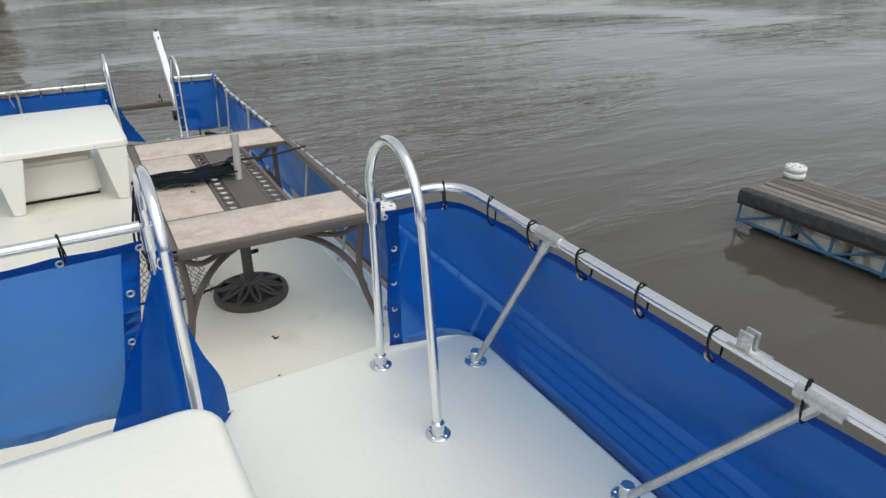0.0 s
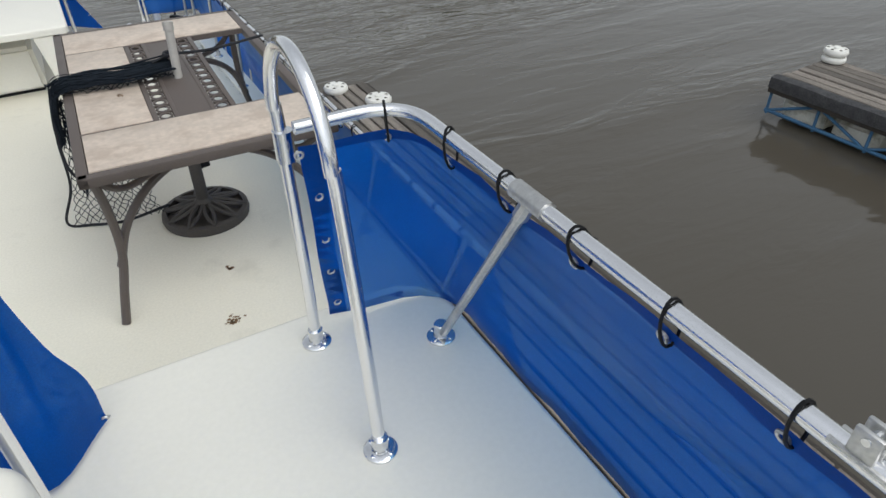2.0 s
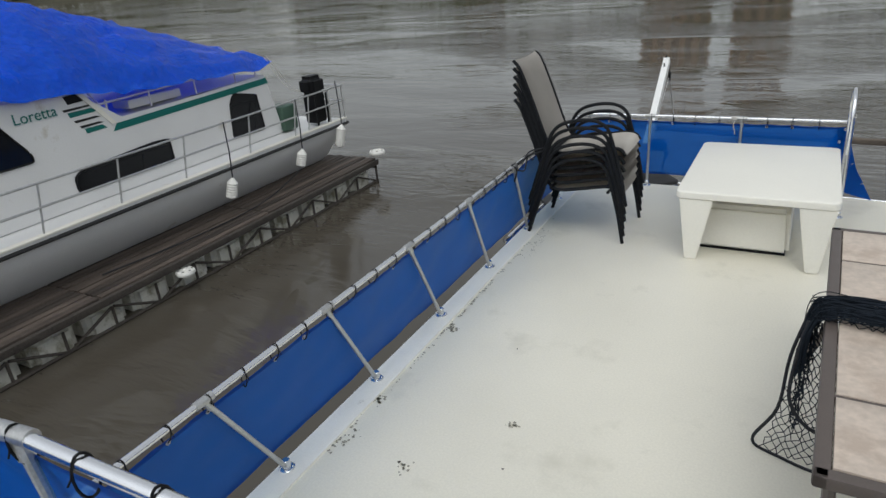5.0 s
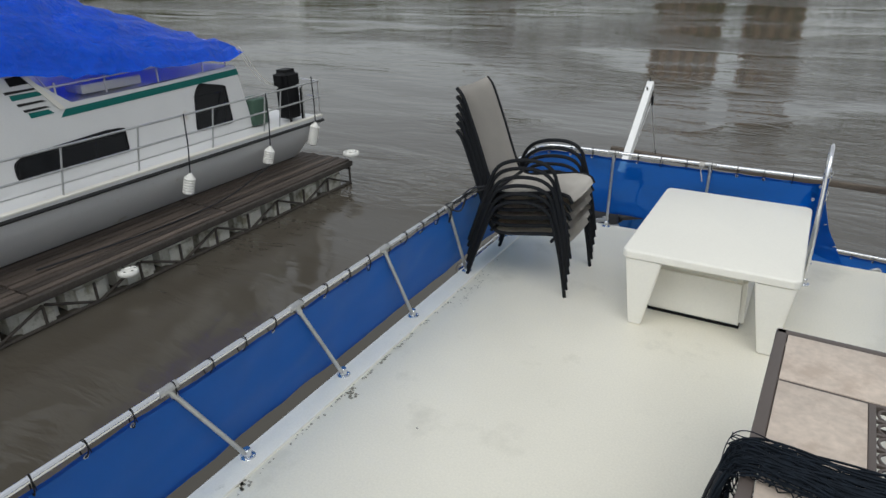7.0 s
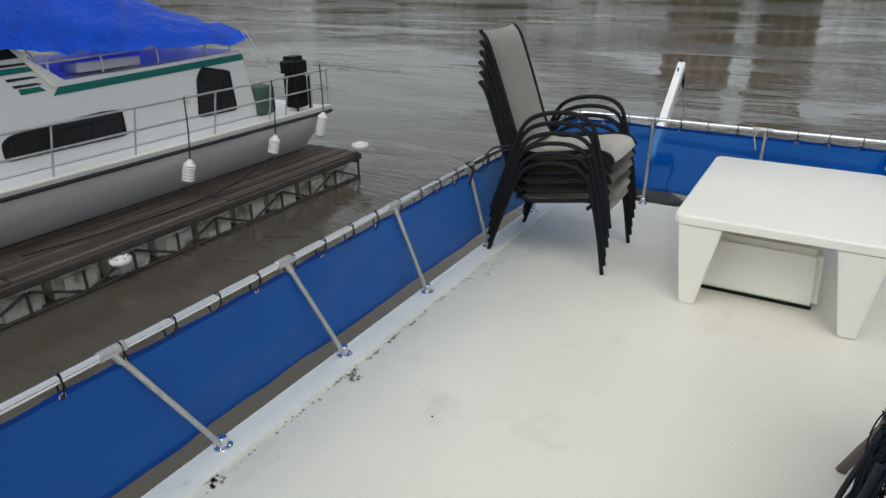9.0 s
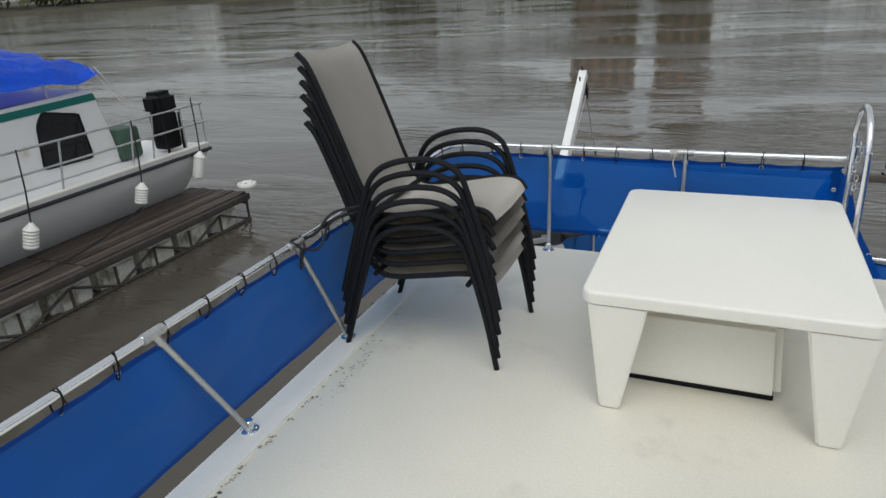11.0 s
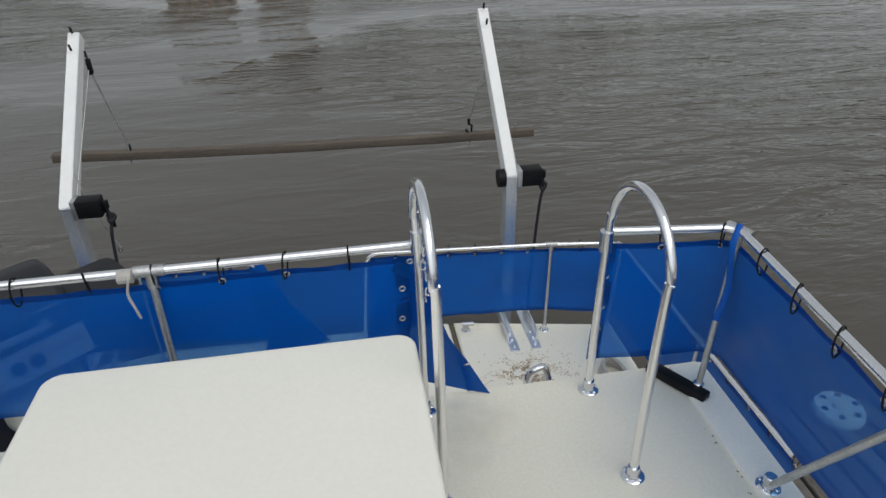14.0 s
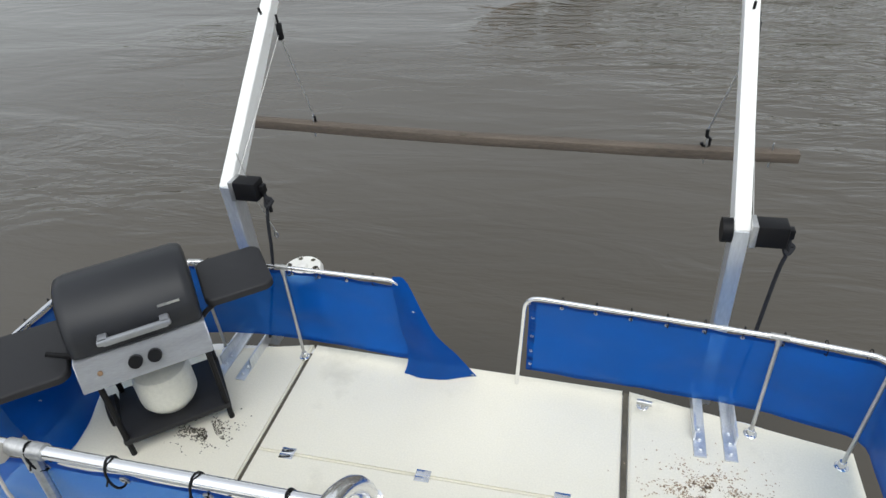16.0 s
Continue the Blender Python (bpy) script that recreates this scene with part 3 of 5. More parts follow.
topSR = fillet([(1.06, 10.89, TZ), (2.40, 10.76, TZ), (2.92, 10.68, TZ), (2.94, 8.6, TZ)], 0.1)
botSR = fillet([(1.03, 10.95, SZ + 0.13), (2.40, 10.83, SZ + 0.16), (2.97, 10.72, SZ + 0.12), (3.0, 8.6, SZ + 0.12)], 0.1)
screen("blue mesh canvas laced to the stern rail", topSR, botSR, seed=27, wob=0.015, step=0.2, side=-1)

# ---- fibreglass seat box on the flybridge ----
bm = slab_round(-0.10, 0.96, 1.5, 2.445, PZ, 1.095, 0.09, 0.035)
tagged(obj("seat_box", bm, GELW), "white moulded fibreglass seat box on the flybridge", "seat box")

# ---- white moulded roof table and the tub under it ----
o = thing("side_table", "low white moulded fibreglass table with tapered legs", "table", (0.715, 7.605, 0))
bm = slab_round(-0.512, 0.500, -0.660, 0.675, 0.455, 0.505, 0.055, 0.014)
part("tabletop", bm, GELW, o)
for sx in (-1, 1):
    for sy in (-1, 1):
        bm = bmesh.new()
        t0 = [(0.485, 0.655), (0.26, 0.655), (0.26, 0.625), (0.455, 0.46), (0.485, 0.46)]
        b0 = [(0.425, 0.665), (0.345, 0.665), (0.345, 0.645), (0.40, 0.61), (0.425, 0.61)]
        T = [bm.verts.new((sx * x, sy * y, 0.456)) for x, y in t0]
        B = [bm.verts.new((sx * x, sy * y, 0.0)) for x, y in b0]
        bm.faces.new(T)
        bm.faces.new(B[::-1])
        for k in range(5):
            bm.faces.new((T[k], T[(k + 1) % 5], B[(k + 1) % 5], B[k]))
        bmesh.ops.bevel(bm, geom=bm.edges[:], offset=0.008, segments=2, affect="EDGES")
        part("leg", bm, GELW, o)
o = thing("skylight_hatch", "white moulded hatch cover under the low table", "hatch", (0.645, 7.58, 0))
bm = bmesh.new()
add_box(bm, -0.31, 0.31, -0.42, 0.42, 0.010, 0.33)
for v in bm.verts:
    if v.co.z > 0.2:
        v.co.x *= 0.93
        v.co.y *= 0.9
bmesh.ops.bevel(bm, geom=bm.edges[:], offset=0.03, segments=4, affect="EDGES", clamp_overlap=True)
part("cover", bm, GELW, o)
# thin black strip along the base of the cover
part("black_strip", box(-0.285, 0.285, -0.395, 0.395, 0.0, 0.02, bevel=0.003), BLACK, o, "thin black strip under the cover")

# ---- patio table ----
TX, TY, TR = 1.613, 4.965, -1.5
o = thing("patio_table", "taupe metal patio table with beige stone tiles, one tile missing", "table", (TX, TY, 0))
o.rotation_euler = (0, 0, radians(TR))
HX, HY, TH = 0.515, 0.945, 0.74
bm = bmesh.new()
for x0, x1, y0, y1 in ((-HX, HX, -HY, -HY + 0.045), (-HX, HX, HY - 0.045, HY), (-HX, -HX + 0.045, -HY, HY), (HX - 0.045, HX, -HY, HY)):
    add_box(bm, x0, x1, y0, y1, TH - 0.045, TH, bevel=0.009)
part("frame", bm, BROWN, o)
bm = bmesh.new()
for y in (-0.54, 0.54):
    add_box(bm, -HX + 0.03, HX - 0.03, y - 0.007, y + 0.007, TH - 0.03, TH - 0.002)
for x in (-0.167, 0.167):
    add_box(bm, x - 0.012, x + 0.012, -0.54, 0.54, TH - 0.03, TH - 0.001, bevel=0.003)
    s = 0.087 if x > 0 else -0.087
    add_box(bm, x - s - 0.01, x - s + 0.01, -0.54, 0.54, TH - 0.03, TH - 0.001, bevel=0.003)
part("divider", bm, BROWN, o)
part("centre_panel", box(-0.072, 0.072, -0.535, 0.535, TH - 0.02, TH - 0.004, bevel=0.002), BROWN, o)
for x in (-0.123, 0.123):
    bm = bmesh.new()
    for k in range(13):
        y = -0.49 + k * 0.082
        add_tube(bm, [(x + 0.026 * math.cos(a), y + 0.032 * math.sin(a), TH - 0.010) for a in np.linspace(0, 2 * math.pi, 11)[:-1]], 0.006, 5, closed=True)
        add_box(bm, x - 0.032, x + 0.032, y + 0.036, y + 0.046, TH - 0.016, TH - 0.004)
    part("lattice", bm, BROWN, o, "cast scroll lattice strip")
for x0, x1, y0, y1 in ((-HX + 0.047, HX - 0.047, -HY + 0.047, -0.549), (-HX + 0.047, HX - 0.047, 0.549, HY - 0.047), (-HX + 0.047, -0.181, -0.531, -0.003), (-HX + 0.047, -0.181, 0.003, 0.531)):
    part("tile", box(x0, x1, y0, y1, TH - 0.02, TH + 0.002, bevel=0.003), TILE, o)
for sx in (-1, 1):
    for sy in (-1, 1):
        bm = tube(smooth_line([(sx * 0.535, sy * 0.895, 0.0), (sx * 0.505, sy * 0.85, 0.12), (sx * 0.46, sy * 0.80, 0.30), (sx * 0.455, sy * 0.82, 0.5), (sx * 0.47, sy * 0.86, TH - 0.04)], 5), 0.019, 8)
        add_tube(bm, smooth_line([(sx * 0.48, sy * 0.81, 0.24), (sx * 0.40, sy * 0.77, 0.42), (sx * 0.25, sy * 0.68, 0.54), (sx * 0.02, sy * 0.57, 0.60)], 5), 0.018, 8)
        add_tube(bm, smooth_line([(sx * 0.46, sy * 0.84, 0.66), (sx * 0.37, sy * 0.78, 0.585), (sx * 0.22, sy * 0.66, 0.575), (sx * 0.02, sy * 0.57, 0.60)], 5), 0.015, 8)
        part("leg", bm, BROWN, o)
bm = tube([(0, -0.57, 0.60), (0, 0.57, 0.60)], 0.016, 8)
for sy in (-1, 1):
    add_tube(bm, [(-0.08, sy * 0.57, 0.60), (-0.10, sy * 0.60, TH - 0.03)], 0.013, 8)
    add_tube(bm, [(0.08, sy * 0.57, 0.60), (0.10, sy * 0.60, TH - 0.03)], 0.013, 8)
part("stretcher", bm, BROWN, o)

# umbrella stand
o = thing("umbrella_base", "round dark cast umbrella base with a grey pole through the table", "umbrella base", (1.575, 4.80, 0))
bm = lathe([(0.225, 0), (0.23, 0.02), (0.225, 0.045), (0.20, 0.05), (0.20, 0.02), (0.05, 0.03)], 32)
part("rim", bm, IRON, o)
for k in range(10):
    a = k * math.pi / 5
    for s in (-0.32, 0.32):
        part("scroll", tube(smooth_line([(0.045 * math.cos(a), 0.045 * math.sin(a), 0.085), (0.13 * math.cos(a + s * 0.5), 0.13 * math.sin(a + s * 0.5), 0.065), (0.215 * math.cos(a + s), 0.215 * math.sin(a + s), 0.042)], 3), 0.011, 6), IRON, o)
part("hub", lathe([(0.055, 0.04), (0.05, 0.09), (0.032, 0.11), (0.032, 0.34), (0.026, 0.35)], 18), IRON, o)
part("knob", tube([(0.03, 0, 0.29), (0.075, 0.01, 0.29)], 0.014, 8), BLACK, o)
part("pole", tube([(0.0, 0.0, 0.1), (0.06, 0.14, 0.985)], 0.0205, 14), PVC, o, "grey tube umbrella pole stub")
part("cap", tube([(0.0582, 0.1357, 0.955), (0.0606, 0.1414, 0.995)], 0.025, 14), PVC, o)

# fish net over the table
o = thing("fishing_net", "dark blue-black fishing net bundled over the patio table", "net", (1.105, 4.985, TH))
rnd = random.Random(4)
bm = bmesh.new()
base = [(0.50, 0.0, 0.035), (0.30, -0.03, 0.03), (0.12, -0.01, 0.03), (-0.01, 0.0, 0.025), (-0.055, -0.02, -0.04), (-0.07, -0.06, -0.20)]
for s in range(64):
    oy, oz = rnd.uniform(-0.085, 0.085), rnd.uniform(-0.016, 0.016)
    pts = [Vector((x + rnd.uniform(-0.012, 0.012), y + oy * (0.55 + 0.6 * rnd.random()) + rnd.uniform(-0.045, 0.045), max(z, 0.0) + 0.004 + abs(oz) if i < 3 else z + oz)) for i, (x, y, z) in enumerate(base)]
    part("strand", tube(smooth_line(pts, 5), rnd.uniform(0.0015, 0.0055), 5), NETM, o)


def netting(bm, P, nu, nv, r=0.0016, jit=0.008):
    """Diamond mesh over a patch P(u, v)."""
    g = {}
    for i in range(nu + 1):
        for j in range(nv + 1):
            q = Vector(P(i / nu, j / nv))
            g[i, j] = q + Vector((rnd.uniform(-jit, jit), rnd.uniform(-jit, jit), rnd.uniform(-jit, jit)))
    for i in range(nu):
        for j in range(nv):
            if (i + j) % 2 == 0:
                add_tube(bm, [g[i, j], g[i + 1, j + 1]], r, 3)
            else:
                add_tube(bm, [g[i + 1, j], g[i, j + 1]], r, 3)


bm = bmesh.new()
netting(bm, lambda u, v: (0.50 - 0.56 * v, -0.10 + 0.20 * u + 0.015 * math.sin(v * 9), 0.012 + 0.022 * math.sin(math.pi * u)), 14, 40, 0.0022, 0.01)
netting(bm, lambda u, v: (-0.07 - 0.10 * v * v + u * (0.10 + 0.34 * v), 0.05 - u * (0.14 + 0.06 * v), -0.03 - 0.70 * v + 0.05 * u * v), 24, 30, 0.0022)
netting(bm, lambda u, v: (-0.04 - 0.03 * v + 0.02 * u, 0.05 - 0.12 * u, -0.02 - 0.5 * v), 12, 24, 0.0025, 0.012)
part("mesh", bm, NETM, o, "thin hanging net mesh")
bm = tube(smooth_line([(-0.05, 0.05, 0.0), (-0.10, 0.06, -0.25), (-0.12, 0.03, -0.5), (-0.20, 0.06, -0.715), (-0.08, 0.0, -0.73), (0.08, -0.05, -0.728), (0.30, -0.12, -0.66)], 6), 0.0075, 6)
add_tube(bm, smooth_line([(-0.06, -0.08, 0.0), (-0.085, -0.12, -0.15), (-0.08, -0.14, -0.35), (0.05, -0.2, -0.42), (0.3, -0.2, -0.30)], 6), 0.008, 6)
part("edge_rope", bm, ROPE, o, "black edge rope")
bm = tube(smooth_line([(0.42, 0.0, 0.06), (0.53, 0.03, 0.075), (0.72, 0.05, 0.06), (1.02, 0.16, 0.05)], 6), 0.007, 6)
add_tube(bm, [(0.515 + 0.034 * math.cos(a), 0.0 + 0.034 * math.sin(a), 0.09) for a in np.linspace(0, 2 * math.pi, 13)[:-1]], 0.009, 6, closed=True)
part("cord", bm, ROPE, o, "black cord tied round the pole")


# ---- stacked chairs ----
def make_chair(first):
    o = thing("stacking_chair", "taupe sling patio chair with black tube frame, in a stack", "chair", (0, 0, 0), group="stacked patio chairs")
    # local: x forward, y across, origin on the deck at the middle
    for s in (-1, 1):
        y = s * 0.285
        pts = smooth_line([(0.38, y, 0.0), (0.335, y, 0.25), (0.27, y, 0.50), (0.225, y * 1.0, 0.60), (0.12, y, 0.645), (-0.05, y, 0.63), (-0.17, y, 0.56), (-0.25, y, 0.38), (-0.385, y * 1.0, 0.0)], 6)
        part("side_frame", tube(pts, 0.0135, 8), CHAIRF, o)
    prof = smooth_line([(-0.49, 0, 1.075), (-0.438, 0, 1.005), (-0.345, 0, 0.76), (-0.255, 0, 0.50), (-0.20, 0, 0.40), (-0.12, 0, 0.375), (0.05, 0, 0.40), (0.23, 0, 0.43), (0.325, 0, 0.42), (0.36, 0, 0.375)], 5)
    for s in (-1, 1):
        part("sling_rail", tube([Vector((p.x, s * 0.238, p.z)) for p in prof], 0.0125, 8, flat=1.1), CHAIRF, o)
    grid = []
    for p in prof:
        grid.append([Vector((p.x, y, p.z + 0.004 - 0.012 * (1 - (y / 0.23) ** 2))) for y in np.linspace(-0.232, 0.232, 9)])
    part("sling", sheet(grid, 0.004), SLING, o)
    for x in (-0.19, 0.26):
        part("crossbar", tube([(x, -0.285, 0.40), (x, 0.285, 0.40)], 0.012, 8), CHAIRF, o)
    return o


chair = make_chair(True)
chair.matrix_basis = pose(-0.565, 7.36, 0.0, 0, 0, 0)
for k in range(1, 6):
    copy_thing(chair, pose(-0.565 + 0.003 * k + 0.003 * (k % 2), 7.36 + 0.004 * math.sin(k * 2.1), 0.060 * k, 0, -0.15 * k, 0.5 * math.sin(k * 3)))
o = thing("tie_rope", "black rope tying the chair stack to the rail", "rope", (-0.93, 6.75, DZ))
part("rope", tube(smooth_line([(0, 0.02, -0.12), (0.03, 0.0, -0.02), (0.0, -0.02, 0.02), (0.02, 0.12, 0.0), (0.05, 0.22, 0.06), (0.12, 0.34, 0.06)], 6), 0.007, 6), ROPE, o)
part("loop", tube(smooth_line([(0.03, 0.0, -0.02), (0.05, 0.10, -0.05), (0.04, 0.22, 0.02), (0.12, 0.34, 0.04)], 6), 0.006, 6), ROPE, o)

# ---- davits, winches and beam ----
for nm, bx, by, ex, ey, ez, tx, ty, tz in (("l", -1.02, 10.95, -0.998, 11.17, -0.355, -0.984, 12.253, 0.602), ("r", 2.19, 10.86, 2.187, 11.12, -0.39, 2.205, 12.29, 0.61)):
    o = thing("davit", "white painted aluminium boat davit arm bolted to the stern", "davit", (bx, by, SZ), group="stern davits")
    org = Vector((bx, by, SZ))

    def beam(a, b, w, h0, h1):
        a, b = Vector(a) - org, Vector(b) - org
        d = (b - a).normalized()
        sx = Vector((1, 0, 0))
        up = sx.cross(d).normalized()
        bm = bmesh.new()
        A = [bm.verts.new(a + sx * x * w + up * z * h0) for x, z in ((-.5, -1), (.5, -1), (.5, 0), (-.5, 0))]
        B = [bm.verts.new(b + sx * x * w + up * z * h1) for x, z in ((-.5, -1), (.5, -1), (.5, 0), (-.5, 0))]
        bm.faces.new(A)
        bm.faces.new(B[::-1])
        for k in range(4):
            bm.faces.new((A[k], A[(k + 1) % 4], B[(k + 1) % 4], B[k]))
        bmesh.ops.bevel(bm, geom=bm.edges[:], offset=0.005, segments=2, affect="EDGES")
        return bm

    part("arm", beam((ex, ey, ez), (tx, ty, tz), 0.085, 0.15, 0.10), WPAINT, o)
    part("column", beam((ex, ey + 0.03, SZ - 0.2), (ex, ey, ez - 0.005), 0.085, 0.10, 0.14), ALUBOX, o, "bare aluminium box column")
    for s in (-0.085, 0.085):
        bm = box(s - 0.035, s + 0.035, -0.32, 0.18, 0.0, 0.012, bevel=0.002)
        add_box(bm, s - 0.006 + 0.03 * (1 if s > 0 else -1), s + 0.006 + 0.03 * (1 if s > 0 else -1), -0.2, 0.2, 0.0, 0.09, bevel=0.002)
        for k in range(3):
            lathe([(0.019, 0.012), (0.019, 0.016), (0.012, 0.017), (0.012, 0.026), (0.008, 0.03)], 10, bm, (s, -0.27 + k * 0.075, 0))
        part("bracket", bm, ALUBOX, o, "bolted aluminium foot bracket")
    for k in (0, 1):
        p = Vector((tx, ty - 0.03 - k * 0.12, tz - 0.1 * k)) - org
        part("bolt", tube([p, p + Vector((0, -0.02, 0.045))], 0.009, 8), BLACK, o)
    w = Vector((ex, ey + 0.05, ez - 0.03)) - org
    bm = box(w.x + 0.045, w.x + 0.235, w.y - 0.07, w.y + 0.05, w.z - 0.06, w.z + 0.075, bevel=0.012)
    add_box(bm, w.x + 0.235, w.x + 0.27, w.y - 0.03, w.y + 0.02, w.z - 0.02, w.z + 0.04, bevel=0.006)
    winch = part("winch", bm, BLACK, o, "black electric winch")
    part("collar", box(w.x + 0.043, w.x + 0.075, w.y - 0.073, w.y + 0.053, w.z - 0.063, w.z + 0.078, bevel=0.004), ALUD, winch)
    if nm == "r":
        part("drum", tube([(w.x - 0.10, w.y, w.z), (w.x - 0.045, w.y, w.z)], 0.07, 14), BLACK, o, "black ribbed winch drum")
    part("power_cable", tube(smooth_line([w + Vector((0.25, 0, 0.0)), w + Vector((0.26, -0.01, -0.10)), w + Vector((0.235, -0.02, -0.25)), w + Vector((0.20, -0.05, -0.6)), w + Vector((0.12, -0.2, -1.15))], 6), 0.012, 8), ROPE, o, "thick black cable")
    part("cable_knot", tube(smooth_line([w + Vector((0.25, 0, -0.06)), w + Vector((0.285, 0.01, -0.09)), w + Vector((0.255, -0.02, -0.12)), w + Vector((0.24, 0.02, -0.08))], 4), 0.016, 6), ROPE, o)
    c = Vector((tx, ty - 0.05, 0.45)) - org
    bm = tube([c + Vector((0.055, 0, 0.02)), c + Vector((0.06, 0, -0.05))], 0.008, 6)
    add_box(bm, c.x + 0.045, c.x + 0.075, c.y - 0.025, c.y + 0.025, c.z - 0.16, c.z - 0.04, bevel=0.008)
    part("pulley", bm, BLACK, o)
    hk = Vector((tx + (0.16 if nm == "l" else -0.12), 12.28, -0.40)) - org
    bm = tube([c + Vector((0.06, 0, -0.15)), hk + Vector((0, 0, 0.06))], 0.0065, 5)
    add_tube(bm, [c + Vector((0.055, -0.02, -0.12)), w + Vector((0.06, 0.03, 0.05))], 0.0035, 5)
    part("cable", bm, ALUD, o, "thin steel lifting cable")
    bm = tube([hk + Vector((0.0, 0, 0.07)), hk + Vector((0, 0, 0.02)), hk + Vector((0.025, 0, 0)), hk + Vector((0.022, 0, -0.045)), hk + Vector((-0.012, 0, -0.06)), hk + Vector((-0.028, 0, -0.03))], 0.013, 7)
    part("hook", bm, BLACK, o, "dark steel hook")
    if nm == "l":
        part("pendant", tube([w + Vector((0.24, 0, -0.02)), w + Vector((0.27, 0.0, -0.12)), w + Vector((0.27, 0, -0.17))], 0.012, 8), BLACK, o)
        bm = tube([w + Vector((0.10, 0.03, 0.25)), w + Vector((0.16, 0.03, -0.1)), w + Vector((0.25, 0.02, -0.34))], 0.003, 5)
        add_tube(bm, [w + Vector((0.25 + 0.012 * math.cos(a), 0.02, -0.37 + 0.025 * math.sin(a))) for a in np.linspace(0, 6.28, 9)[:-1]], 0.005, 5, closed=True)
        part("loose_cable", bm, ALUD, o)
o = thing("lifting_beam", "weathered timber beam slung between the davits", "beam", (0.63, 12.26, -0.435))
o.rotation_euler = (0, radians(1.5), 0)
bm = box(-2.06, 2.05, -0.045, 0.045, -0.04, 0.03, bevel=0.006)
bmesh.ops.subdivide_edges(bm, edges=[e for e in bm.edges if abs(e.verts[0].co.x - e.verts[1].co.x) > 1], cuts=24)
for v in bm.verts:
    v.co.z += 0.008 * noise.noise(Vector((v.co.x * 1.2, 0, 3))) - 0.025 * (1 - (v.co.x / 2) ** 2)
    v.co.y += 0.010 * noise.noise(Vector((v.co.x * 1.1, 5, 3)))
part("timber", bm, WOODX, o)
for x in (-1.46, 1.46, 1.88):
    part("eye_bolt", tube([(x, 0, -0.10), (x, 0, 0.08)], 0.007, 6), ALUD, o)
for x in (-0.25, 1.15):
    part("knot", lathe([(0.022, 0.0), (0.012, 0.003)], 10, at=(x, -0.02, 0.012)), DIRT_SHADE, o)

# ---- gas grill ----
GR = 39.7
o = thing("gas_grill", "charcoal gas grill with folding side shelves and propane tank", "grill", (-1.21, 10.30, SZ))
o.scale = (1.14, 1.14, 1.14)
o.rotation_euler = (0, 0, radians(GR))
# local: x across (to its own right when seen from the front), -y to the front
W = 0.30
for s in (-1, 1):
    bm = tube([(s * 0.27, -0.20, 0.0), (s * 0.27, -0.20, 0.72)], 0.016, 8)
    add_tube(bm, [(s * 0.27, 0.20, 0.0 if s > 0 else 0.05), (s * 0.27, 0.20, 0.78)], 0.016, 8)
    add_tube(bm, [(s * 0.27, -0.20, 0.72), (s * 0.27, 0.20, 0.78)], 0.016, 8)
    part("leg_frame", bm, BLACK, o)
part("base_tray", box(-0.29, 0.29, -0.22, 0.22, 0.09, 0.125, bevel=0.008), SHELF, o)
for y in (0.10,):
    part("wheel", tube([(-0.355, y, 0.09), (-0.30, y, 0.09)], 0.09, 18), BLACK, o)
bm = bmesh.new()
prof = [(-0.24, 0.60), (-0.27, 0.78), (0.24, 0.80), (0.20, 0.60)]
A = [bm.verts.new((-W, y, z)) for y, z in prof]
B = [bm.verts.new((W, y, z)) for y, z in prof]
bm.faces.new(A)
bm.faces.new(B[::-1])
for k in range(4):
    bm.faces.new((A[k], A[(k + 1) % 4], B[(k + 1) % 4], B[k]))
bmesh.ops.bevel(bm, geom=bm.edges[:], offset=0.015, segments=3, affect="EDGES")
part("firebox", bm, GRILLM, o)
prof = [Vector((0, y, z)) for y, z in ((-0.275, 0.785), (-0.28, 0.84), (-0.255, 0.91), (-0.205, 0.975), (-0.13, 1.03), (-0.03, 1.06), (0.07, 1.055), (0.155, 1.015), (0.215, 0.94), (0.24, 0.87), (0.245, 0.80))]
bm = bmesh.new()
rings = []
for x, k in ((-W - 0.01, 0.90), (-W + 0.005, 0.97), (-W + 0.04, 1.0), (W - 0.04, 1.0), (W - 0.005, 0.97), (W + 0.01, 0.90)):
    rings.append([bm.verts.new((x, -0.015 + (p.y + 0.015) * k, 0.785 + (p.z - 0.785) * k)) for p in prof])
for P, Q in zip(rings, rings[1:]):
    for k in range(len(prof) - 1):
        bm.faces.new((P[k], P[k + 1], Q[k + 1], Q[k]))
bm.faces.new(rings[0][::-1])
bm.faces.new(rings[-1])
lid = part("lid", bm, GRILLM, o, "rounded charcoal lid", smooth=50)
bm = box(-0.17, 0.17, -0.335, -0.305, 0.855, 0.885, bevel=0.010)
add_box(bm, -0.165, -0.12, -0.33, -0.265, 0.857, 0.885, bevel=0.006)
add_box(bm, 0.12, 0.165, -0.33, -0.265, 0.857, 0.885, bevel=0.006)
add_box(bm, -0.15, 0.15, -0.315, -0.285, 0.835, 0.852, bevel=0.006)
part("handle", bm, STEELP, lid, "grey lid handle")
part("badge", box(0.13, 0.235, -0.262, -0.258, 0.925, 0.938), ALUD, lid, "small raised maker's badge")
bm = bmesh.new()
pv = [bm.verts.new(p) for p in ((-0.31, -0.29, 0.78), (0.31, -0.29, 0.78), (0.31, -0.36, 0.635), (-0.31, -0.36, 0.635), (-0.31, -0.23, 0.78), (0.31, -0.23, 0.78), (0.31, -0.25, 0.635), (-0.31, -0.25, 0.635))]
